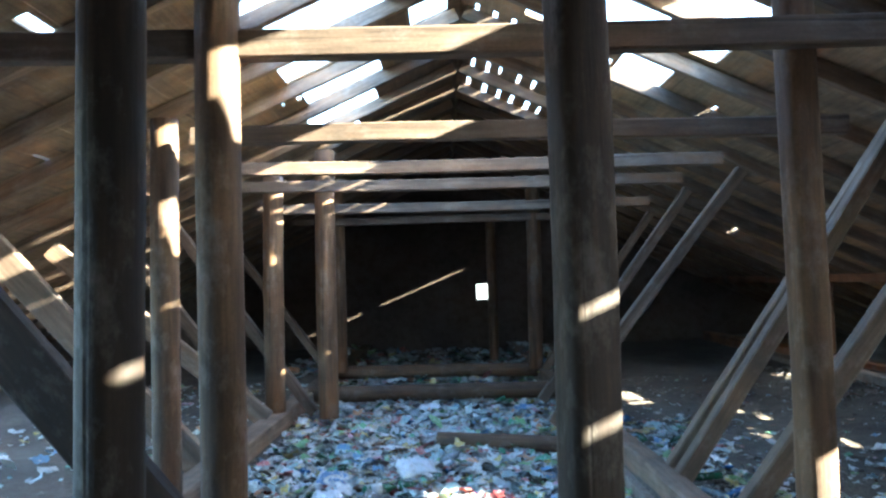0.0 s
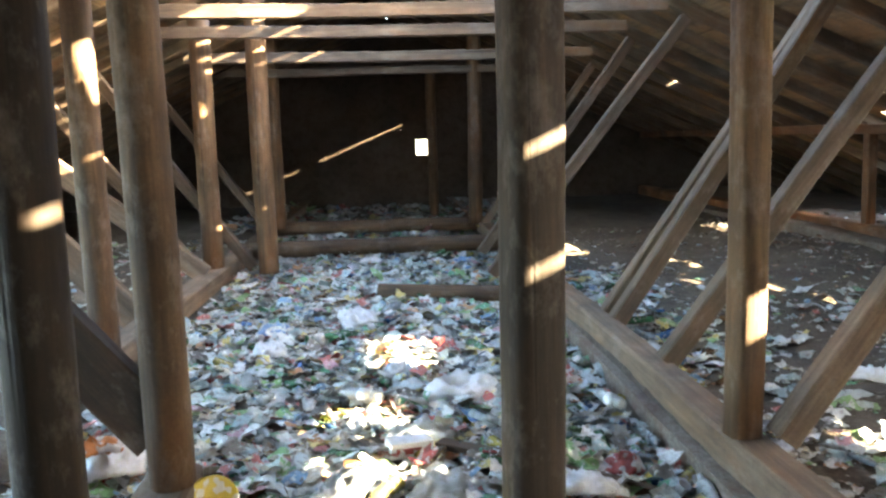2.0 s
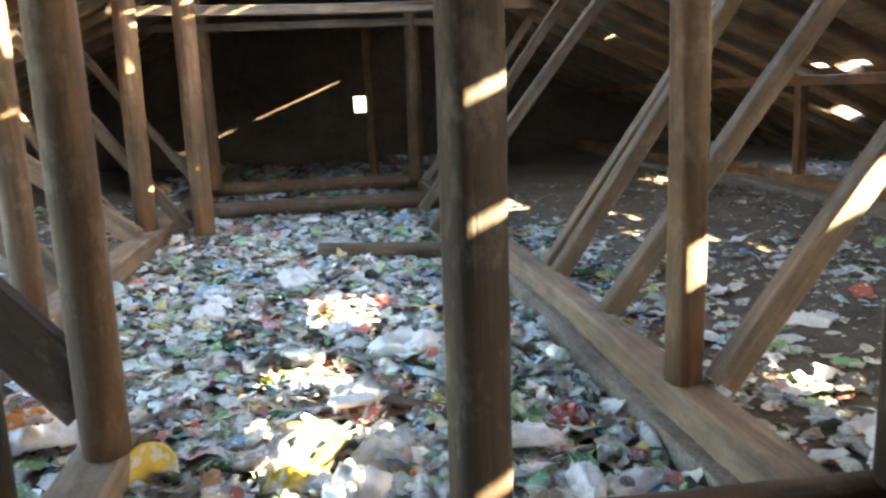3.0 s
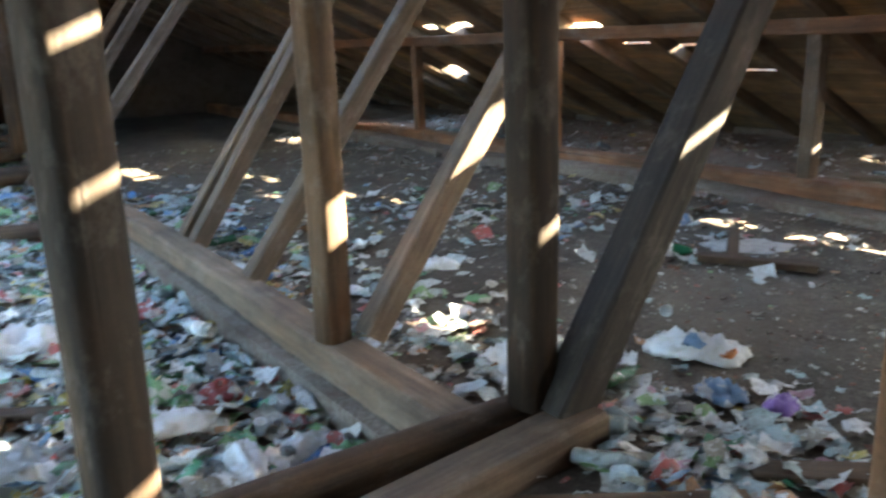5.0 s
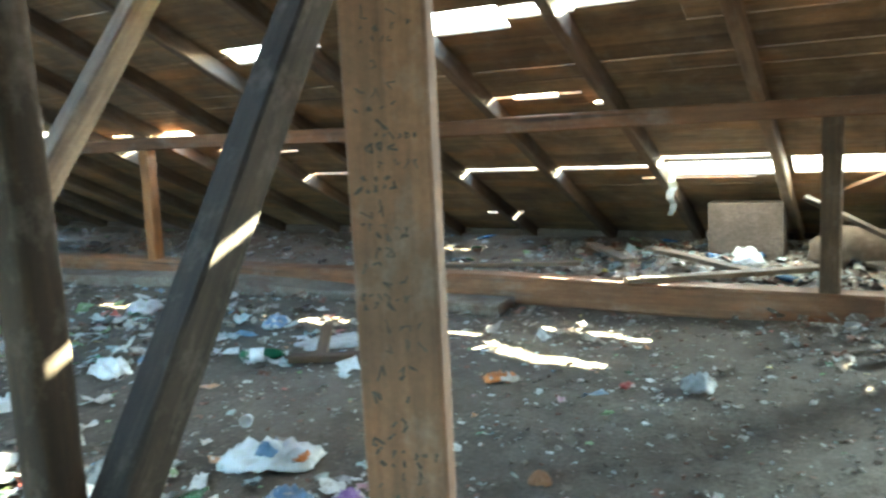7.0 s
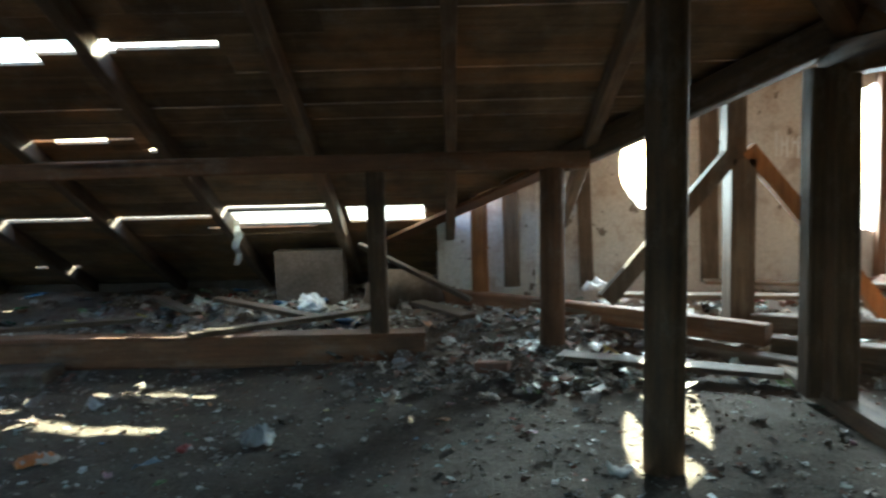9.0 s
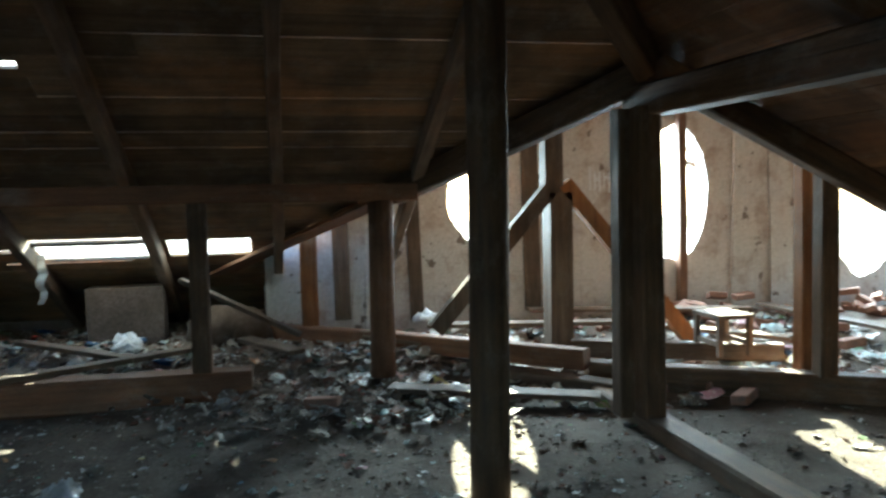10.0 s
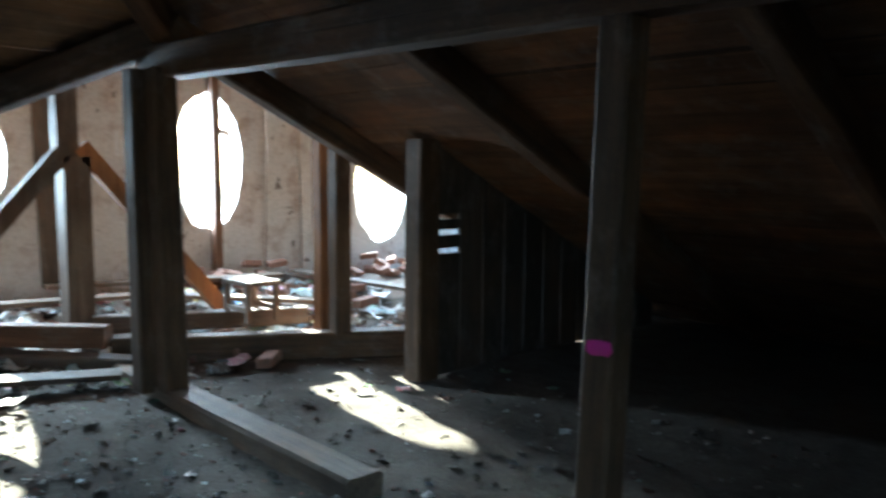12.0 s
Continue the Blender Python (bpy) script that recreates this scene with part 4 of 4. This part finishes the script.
def bent_sheet():
    """A brown sheet of roofing felt, bent into a low arch by the eave."""
    bm = bmesh.new()
    rows = []
    for i in range(9):
        row = []
        for j in range(19):
            a = math.pi * j / 18
            r = 0.44 * math.sqrt(1 - ((i - 5) / 5.1) ** 2) + 0.05 * noise.noise((math.cos(a) * 2, i * 0.6, 3)) + 0.05 * noise.noise((a * 3.5, i * 1.3, 8))
            row.append(bm.verts.new((8.1 + 0.06 * i, 0.34 + math.cos(a) * r * 0.95, 0.16 + math.sin(a) * r * (0.95 - 0.03 * i))))
        rows.append(row)
    for a, b in zip(rows, rows[1:]):
        for j in range(18):
            bm.faces.new((a[j], a[j + 1], b[j + 1], b[j]))
    ob = link_bm("roofing_sheet", bm, plain("brown_roofing_felt", (0.075, 0.048, 0.03), 0.9, 0.6), smooth=True)
    ob.modifiers.new("thick", "SOLIDIFY").thickness = 0.004
    tagged(ob, "bent brown sheet of roofing felt by the eave", "sheet")


bent_sheet()
for bx, by, bz, bt in ((5.9, -3.2, 0.03, 20), (6.6, -4.6, 0.18, 50), (6.4, -4.9, 0.16, 100), (6.9, -5.0, 0.16, 10), (6.2, -0.4, 0.03, 70), (7.1, -5.3, 0.17, 40), (5.5, -3.3, 0.03, 130), (6.75, -4.75, 0.25, 80)):
    bm = bmesh.new()
    box_bm(bm, (-0.125, -0.06, -0.01), (0.125, 0.06, 0.065))
    bmesh.ops.bevel(bm, geom=bm.edges[:], offset=0.008, segments=1, affect='EDGES')
    tagged(link_bm("loose_brick", bm, M_BRICK, m=pose(bx, by, bz, 4, 3, bt), smooth=False), "chipped red brick lying on rubble", "brick", "loose bricks")
rb = random.Random(61)
for k in range(46):
    bm = bmesh.new()
    box_bm(bm, (-0.125 * rb.uniform(0.5, 1), -0.06, -0.03), (0.125, 0.06, 0.035))
    bmesh.ops.bevel(bm, geom=bm.edges[:], offset=0.008, segments=1, affect='EDGES')
    bx = 8.3 - abs(rb.gauss(0, 0.55))
    by = rb.choice((-6.6, -6.5, -4.6)) + rb.gauss(0, 0.45)
    bz = ground_z(bx, by) + 0.03 + max(0.0, 0.3 - (8.4 - bx) * 0.35) * rb.random()
    tagged(link_bm("loose_brick", bm, M_BRICK, m=pose(bx, by, bz, rb.uniform(-25, 25), rb.uniform(-20, 20), rb.uniform(0, 180)), smooth=False), "broken red brick fallen from the gable wall", "brick", "loose bricks")
bm = bmesh.new()
ring = [[bm.verts.new((math.cos(a) * q, math.sin(a) * q, z)) for a in [2 * math.pi * i / 20 for i in range(20)]] for q, z in ((0.07, 0), (0.07, 0.3), (0.075, 0.3), (0.075, 0.36), (0.06, 0.36), (0.06, 0.05))]
for a, b in zip(ring, ring[1:]):
    for i in range(20):
        bm.faces.new((a[i], a[(i + 1) % 20], b[(i + 1) % 20], b[i]))
bm.faces.new(ring[0][::-1])
bm.faces.new(ring[-1])
tagged(link_bm("pipe", bm, M_TUBE, m=pose(5.78, -4.05, 0.05, 12, 0, 20)), "short white plastic pipe standing in rubble", "pipe")


# marks on posts
def marks():
    rnd = random.Random(5)
    board_post = [o for o in scene.objects if o.get("label", "").startswith("wide squared post")][0]
    bm = bmesh.new()

    def at(u, z):
        return (-0.0405, -u * 1.3, z)
    z = 0.4
    while z < 2.3:
        u = rnd.uniform(-0.068, -0.02)
        size, tilt = rnd.uniform(0.016, 0.045), rnd.uniform(-0.15, 0.2)
        u0, end, thick = u, rnd.uniform(-0.02, 0.06), rnd.uniform(0.0028, 0.006)
        while u < end:
            gw = size * rnd.uniform(0.4, 0.75)
            pts = [(u + gw * rnd.random(), z + (u - u0) * tilt + size * rnd.random()) for _ in range(rnd.choice((3, 4, 5)))]
            for p, q in zip(pts, pts[1:]):
                local_beam(bm, at(*p), at(*q), thick, thick)
            u += gw + size * rnd.choice((0.12, 0.2, 0.7))
        z += size * rnd.uniform(0.9, 1.7)
    ob = link_bm("writing", bm, M_INK, smooth=False)
    ob.parent = board_post
    tagged(ob, "scribbled dark pencil marks", kind="stuff")
    pink_post = [o for o in scene.objects if o.get("label", "").endswith("pink paint mark")][0]
    bm = bmesh.new()
    bmesh.ops.create_circle(bm, cap_ends=True, segments=20, radius=1.0)
    for v in bm.verts:
        v.co = (2.004 + math.copysign(abs(v.co.x) ** 0.4, v.co.x) * 0.046 * rnd.uniform(0.85, 1.05), -2.394, 0.885 + math.copysign(abs(v.co.y) ** 0.4, v.co.y) * 0.026 * rnd.uniform(0.8, 1.1))
    ext = bmesh.ops.extrude_face_region(bm, geom=bm.faces[:])
    bmesh.ops.translate(bm, vec=(0, -0.012, 0), verts=[v for v in ext["geom"] if isinstance(v, bmesh.types.BMVert)])
    ob = link_bm("paint_mark", bm, M_PINK, smooth=False)
    ob.parent = pink_post
    ob.matrix_parent_inverse = pink_post.matrix_world.inverted()
    ob["label"] = "bright pink paint mark"
    painted = [o for o in scene.objects if o.get("label", "").endswith("faded red paint")][0]
    rnd = random.Random(77)
    bm = bmesh.new()
    for cx, cz, size in ((2.5, 0.86, 0.05), (2.56, 0.95, 0.06), (2.66, 1.05, 0.04), (2.6, 1.02, 0.035)):
        ring = []
        for i in range(12):
            a = 2 * math.pi * i / 12
            k = size * rnd.uniform(0.55, 1.0)
            ring.append(bm.verts.new((cx + math.cos(a) * k * 0.8 + math.sin(a) * k * 0.35, 2.2895 - cz * 0.001, cz + math.sin(a) * k)))
        bm.faces.new(ring)
    ob = link_bm("paint_mark", bm, plain("faded_red_paint", (0.24, 0.035, 0.045), 0.8, 0.9), smooth=False)
    ob.parent = painted
    ob.matrix_parent_inverse = painted.matrix_world.inverted()
    ob["label"] = "faded red paint daub"


def graffiti():
    wall = bpy.data.objects["wall_gable_2"]
    rnd = random.Random(11)
    bm = bmesh.new()
    for k in range(9):
        y = -3.4 - 0.055 * k
        z = 1.52 + rnd.uniform(0, 0.06)
        box_bm(bm, (8.494, y - rnd.uniform(0.012, 0.03), z), (8.503, y, z + rnd.uniform(0.12, 0.26)))
        if k % 2:
            box_bm(bm, (8.493, y - 0.05, z + 0.1), (8.503, y - 0.005, z + 0.13))
    ob = link_bm("graffiti", bm, M_TUBE, smooth=False)
    ob.parent = wall
    ob["label"] = "pale unreadable painted scrawl"


graffiti()
bpy.context.view_layer.update()
marks()


# ---- litter ----
def scraps(name, n, place, size, mat, label, seed, lift=0.05, flat=0.22):
    """Many crumpled scraps of film, packets and paper, each a small folded sheet of its own."""
    rs = np.random.RandomState(seed)
    verts, faces = [], []
    g = 4
    for k in range(n):
        x, y, z = place(rs)
        s = size(rs)
        asp = rs.uniform(0.5, 1.0)
        a, tx, ty = rs.uniform(0, 6.283), rs.normal(0, flat), rs.normal(0, flat)
        ca, sa = math.cos(a), math.sin(a)
        h = rs.normal(0, 0.075, (g, g)) * s
        curl = rs.uniform(-0.35, 0.45) * s
        base_i = len(verts)
        pts = []
        for j in range(g):
            for i in range(g):
                u = (i / (g - 1) - 0.5) + rs.uniform(-0.1, 0.1)
                v = ((j / (g - 1) - 0.5) + rs.uniform(-0.1, 0.1)) * asp
                zz = h[j, i] + curl * (u * u * 2) + (u * tx + v * ty) * s
                pts.append((x + (u * ca - v * sa) * s, y + (u * sa + v * ca) * s, zz))
        low = min(p[2] for p in pts)
        up = rs.uniform(0, lift)
        verts += [(p[0], p[1], z + up + p[2] - low) for p in pts]
        for j in range(g - 1):
            for i in range(g - 1):
                b = base_i + j * g + i
                faces.append((b, b + 1, b + g + 1, b + g))
    me = bpy.data.meshes.new(name)
    me.from_pydata(verts, [], faces)
    me.materials.append(mat)
    me.polygons.foreach_set("use_smooth", [True] * len(faces))
    tagged(new(name, me), label, "litter", "", "stuff")


def in_bay(rs):
    x, y = rs.uniform(-1.85, 1.5), 2.75 + 11.5 * rs.random_sample() ** 1.25
    return x, y, ground_z(x, y) - 0.01


def by_sill(rs):
    while True:
        x, y = 1.85 + abs(rs.normal(0, 0.55)), rs.uniform(0.8, 9)
        if x < 3.4 and y > 1.2 + (x - 1.8) * 0.8:
            return x, y, ground_z(x, y) - 0.005


def on_floor(rs):
    x, y = rs.uniform(1.9, 6.6), rs.uniform(-4.5, 13)
    return x, y, ground_z(x, y) - 0.005


def by_eave(rs):
    x, y = rs.uniform(6.9, 9.6), rs.uniform(-5.5, 13)
    if rs.random_sample() < 0.5:
        y = rs.uniform(0.2, 3.6)
    return x, y, ground_z(x, y) - 0.005


def ledge(rs):
    x, y = rs.uniform(5.2, 6.6), rs.uniform(2, 14)
    return x, y, ground_z(x, y) - 0.005


def far_bay(rs):
    x, y = rs.uniform(-3, 3), rs.uniform(13.5, 20)
    return x, y, ground_z(x, y)


def west(rs):
    x, y = rs.uniform(-5, -2.2), rs.uniform(2, 13)
    return x, y, ground_z(x, y)


def rubble_heap(rs):
    x, y = 6.6 + rs.normal(0, 0.5), -0.5 + rs.normal(0, 0.6)
    return x, y, ground_z(x, y) + 0.04 * rs.random_sample()


def mid(a, b):
    return lambda rs: a + (b - a) * rs.random_sample() ** 2


for k in range(26):
    rb = random.Random(k + 90)
    y = 3.0 + 8 * rb.random() ** 1.3
    crumple("bag", rb.uniform(-1.6, 1.4), y, -0.09, rb.uniform(0.18, 0.42), rb.uniform(0.15, 0.3), rb.uniform(0.07, 0.14), rb.choice((M_BAG, M_BAG, M_CLEAR, M_CLEAR, M_GREENP, M_BLUE, M_REDP)), "crumpled plastic bag lying among wrappers", "bag", rb.uniform(0, 180), k + 60, "bags")
def chunks(name, n, place, size, mat, label, seed):
    """Broken lumps of mortar and brick: small uneven blocks."""
    rs = np.random.RandomState(seed)
    verts, faces = [], []
    cube = [(-1, -1, -1), (1, -1, -1), (1, 1, -1), (-1, 1, -1), (-1, -1, 1), (1, -1, 1), (1, 1, 1), (-1, 1, 1)]
    quads = ((3, 2, 1, 0), (4, 5, 6, 7), (0, 1, 5, 4), (1, 2, 6, 5), (2, 3, 7, 6), (3, 0, 4, 7))
    for _ in range(n):
        x, y, z = place(rs)
        s = size(rs)
        dims = s * rs.uniform(0.5, 1.0, 3) * (1, 1, 0.5)
        rot = Euler((rs.normal(0, 0.3), rs.normal(0, 0.3), rs.uniform(0, 6.28))).to_matrix()
        st = len(verts)
        for c in cube:
            d = rs.uniform(0.6, 1.05, 3)
            v = rot @ Vector((c[0] * dims[0] * d[0] / 2, c[1] * dims[1] * d[1] / 2, c[2] * dims[2] * d[2] / 2))
            verts.append((x + v.x, y + v.y, z + dims[2] * 0.35 + v.z))
        faces += [tuple(st + i for i in q) for q in quads]
    me = bpy.data.meshes.new(name)
    me.from_pydata(verts, [], faces)
    me.materials.append(mat)
    tagged(new(name, me), label, "rubble", "", "stuff")


def bay_floor(rs):
    x, y = rs.uniform(5.6, 8.4), rs.uniform(-5.6, -0.4)
    return x, y, ground_z(x, y)


def rag_patch(rs):
    x, y = 4.5 + rs.normal(0, 0.8), 5.6 + rs.normal(0, 1.0)
    return x, y, ground_z(x, y) - 0.005


scraps("floor_rags", 420, rag_patch, mid(0.03, 0.17), M_LITTER, "rags, film and paper strewn on earth", 41, 0.02, 0.2)
chunks("rag_lumps", 300, rag_patch, mid(0.02, 0.11), M_CHIPS, "clods and mortar lumps among rags", 42)
chunks("mortar_lumps", 420, rubble_heap, mid(0.02, 0.13), M_CHIPS, "heap of broken mortar lumps", 31)
chunks("bay_rubble", 420, bay_floor, mid(0.03, 0.19), M_CHIPS, "broken mortar and brick lumps on the bay floor", 32)
chunks("eave_lumps", 420, by_eave, mid(0.03, 0.16), M_CHIPS, "broken mortar lumps by the eave", 33)
def trodden(rs):
    x, y = rs.uniform(2.1, 6.5), rs.uniform(-2.6, 3.6)
    return x, y, ground_z(x, y) - 0.004


def under_post(rs):
    x, y = rs.normal(2.35, 0.3), rs.normal(1.85, 0.28)
    return x, y, ground_z(x, y) - 0.003


chunks("floor_crumbs", 6000, trodden, mid(0.007, 0.04), M_CHIPS, "crumbs of slag and mortar on trodden earth", 51)
scraps("floor_flecks", 700, trodden, mid(0.012, 0.06), M_LITTER, "small pale flecks of paper and film on earth", 53, 0.0, 0.15)
scraps("post_litter", 330, under_post, mid(0.03, 0.13), M_LITTER, "wrappers and film strewn beside a post", 52, 0.03, 0.2)
chunks("floor_lumps", 900, on_floor, mid(0.012, 0.06), M_CHIPS, "small clods and mortar lumps on earth", 34)
def crushed(name, n, place, label, seed):
    """Crushed drinks bottles and cans, each a dented six-sided tube with a neck."""
    rs = np.random.RandomState(seed)
    verts, faces = [], []
    prof = ((0.75, -0.5), (1.0, -0.45), (0.95, -0.1), (1.0, 0.15), (0.6, 0.32), (0.32, 0.4), (0.32, 0.5))
    for _ in range(n):
        x, y, z = place(rs)
        h = rs.uniform(0.12, 0.28)
        rad = h * rs.uniform(0.13, 0.2)
        a, t = rs.uniform(0, 6.283), rs.normal(0, 0.22)
        ca, sa, ct, st = math.cos(a), math.sin(a), math.cos(t), math.sin(t)
        squash = rs.uniform(0.45, 1.0)
        start = len(verts)
        for q, l in prof:
            for i in range(7):
                b = 6.2832 * i / 7
                d = 1 + rs.uniform(-0.16, 0.1)
                px, py, pz = l * h, math.cos(b) * rad * q * d, math.sin(b) * rad * q * d * squash
                px, pz = px * ct - pz * st, px * st + pz * ct
                verts.append((x + px * ca - py * sa, y + px * sa + py * ca, z + rad * squash + 0.02 + pz))
        for k in range(len(prof) - 1):
            for i in range(7):
                faces.append((start + k * 7 + i, start + k * 7 + (i + 1) % 7, start + k * 7 + 7 + (i + 1) % 7, start + k * 7 + 7 + i))
        faces.append(tuple(start + i for i in range(6, -1, -1)))
        faces.append(tuple(start + (len(prof) - 1) * 7 + i for i in range(7)))
    me = bpy.data.meshes.new(name)
    me.from_pydata(verts, [], faces)
    me.materials.append(M_CRUSHED)
    me.polygons.foreach_set("use_smooth", [True] * len(faces))
    tagged(new(name, me), label, "litter", "", "stuff")


M_CRUSHED = litter_material("crushed_bottle_plastic", [(0.0, (0.5, 0.56, 0.57)), (0.3, (0.62, 0.64, 0.63)), (0.45, (0.06, 0.2, 0.1)), (0.58, (0.2, 0.11, 0.05)), (0.68, (0.35, 0.42, 0.46)), (0.82, (0.4, 0.06, 0.05)), (0.88, (0.08, 0.2, 0.42)), (0.94, (0.55, 0.45, 0.12))], 0.14)
M_CRUSHED.node_tree.nodes["Principled BSDF"].inputs["Transmission Weight"].default_value = 0.35
crushed("crushed_bottles", 620, in_bay, "crushed plastic bottles and cans among the litter", 21)
crushed("crushed_bottles_by_sill", 70, by_sill, "crushed plastic bottles beside the sill beam", 22)
crushed("crushed_bottles_by_eave", 60, by_eave, "crushed plastic bottles on rubble by the eave", 23)
scraps("bay_scraps", 500, bay_floor, mid(0.04, 0.2), M_LITTER, "paper and film scraps on the bay floor", 12, 0.03, 0.2)
scraps("litter_heap", 15000, in_bay, mid(0.03, 0.145), M_LITTER, "deep mixed plastic bags, bottles and wrappers covering the floor", 1, 0.045)
scraps("litter_by_sill", 1100, by_sill, mid(0.03, 0.16), M_LITTER, "mixed plastic litter beside the sill beam", 2, 0.015, 0.15)
scraps("scattered_litter", 420, on_floor, mid(0.02, 0.11), M_LITTER, "scattered scraps of plastic and paper on earth", 3, 0.003, 0.15)
scraps("rubble_chips", 6000, on_floor, mid(0.01, 0.06), M_CHIPS, "chips of mortar, bark and slag on earth", 4, 0.0, 0.2)
scraps("eave_rubble", 2600, by_eave, mid(0.03, 0.14), M_CHIPS, "broken mortar, bark and boards by the eave", 5, 0.02, 0.2)
scraps("eave_litter", 420, by_eave, mid(0.04, 0.15), M_LITTER, "plastic litter on rubble by the eave", 6, 0.03, 0.22)
scraps("ledge_litter", 420, ledge, mid(0.03, 0.15), M_CHIPS, "rags and debris along the ledge", 7, 0.02, 0.2)
scraps("far_litter", 1100, far_bay, mid(0.06, 0.26), M_LITTER, "litter in the dim far part of the attic", 8, 0.05)
scraps("west_litter", 700, west, mid(0.04, 0.17), M_LITTER, "litter strewn on grey earth", 9, 0.02, 0.2)
scraps("rubble_heap", 800, rubble_heap, mid(0.03, 0.13), M_CHIPS, "heap of broken mortar and wrappers", 10, 0.02, 0.25)

roof()
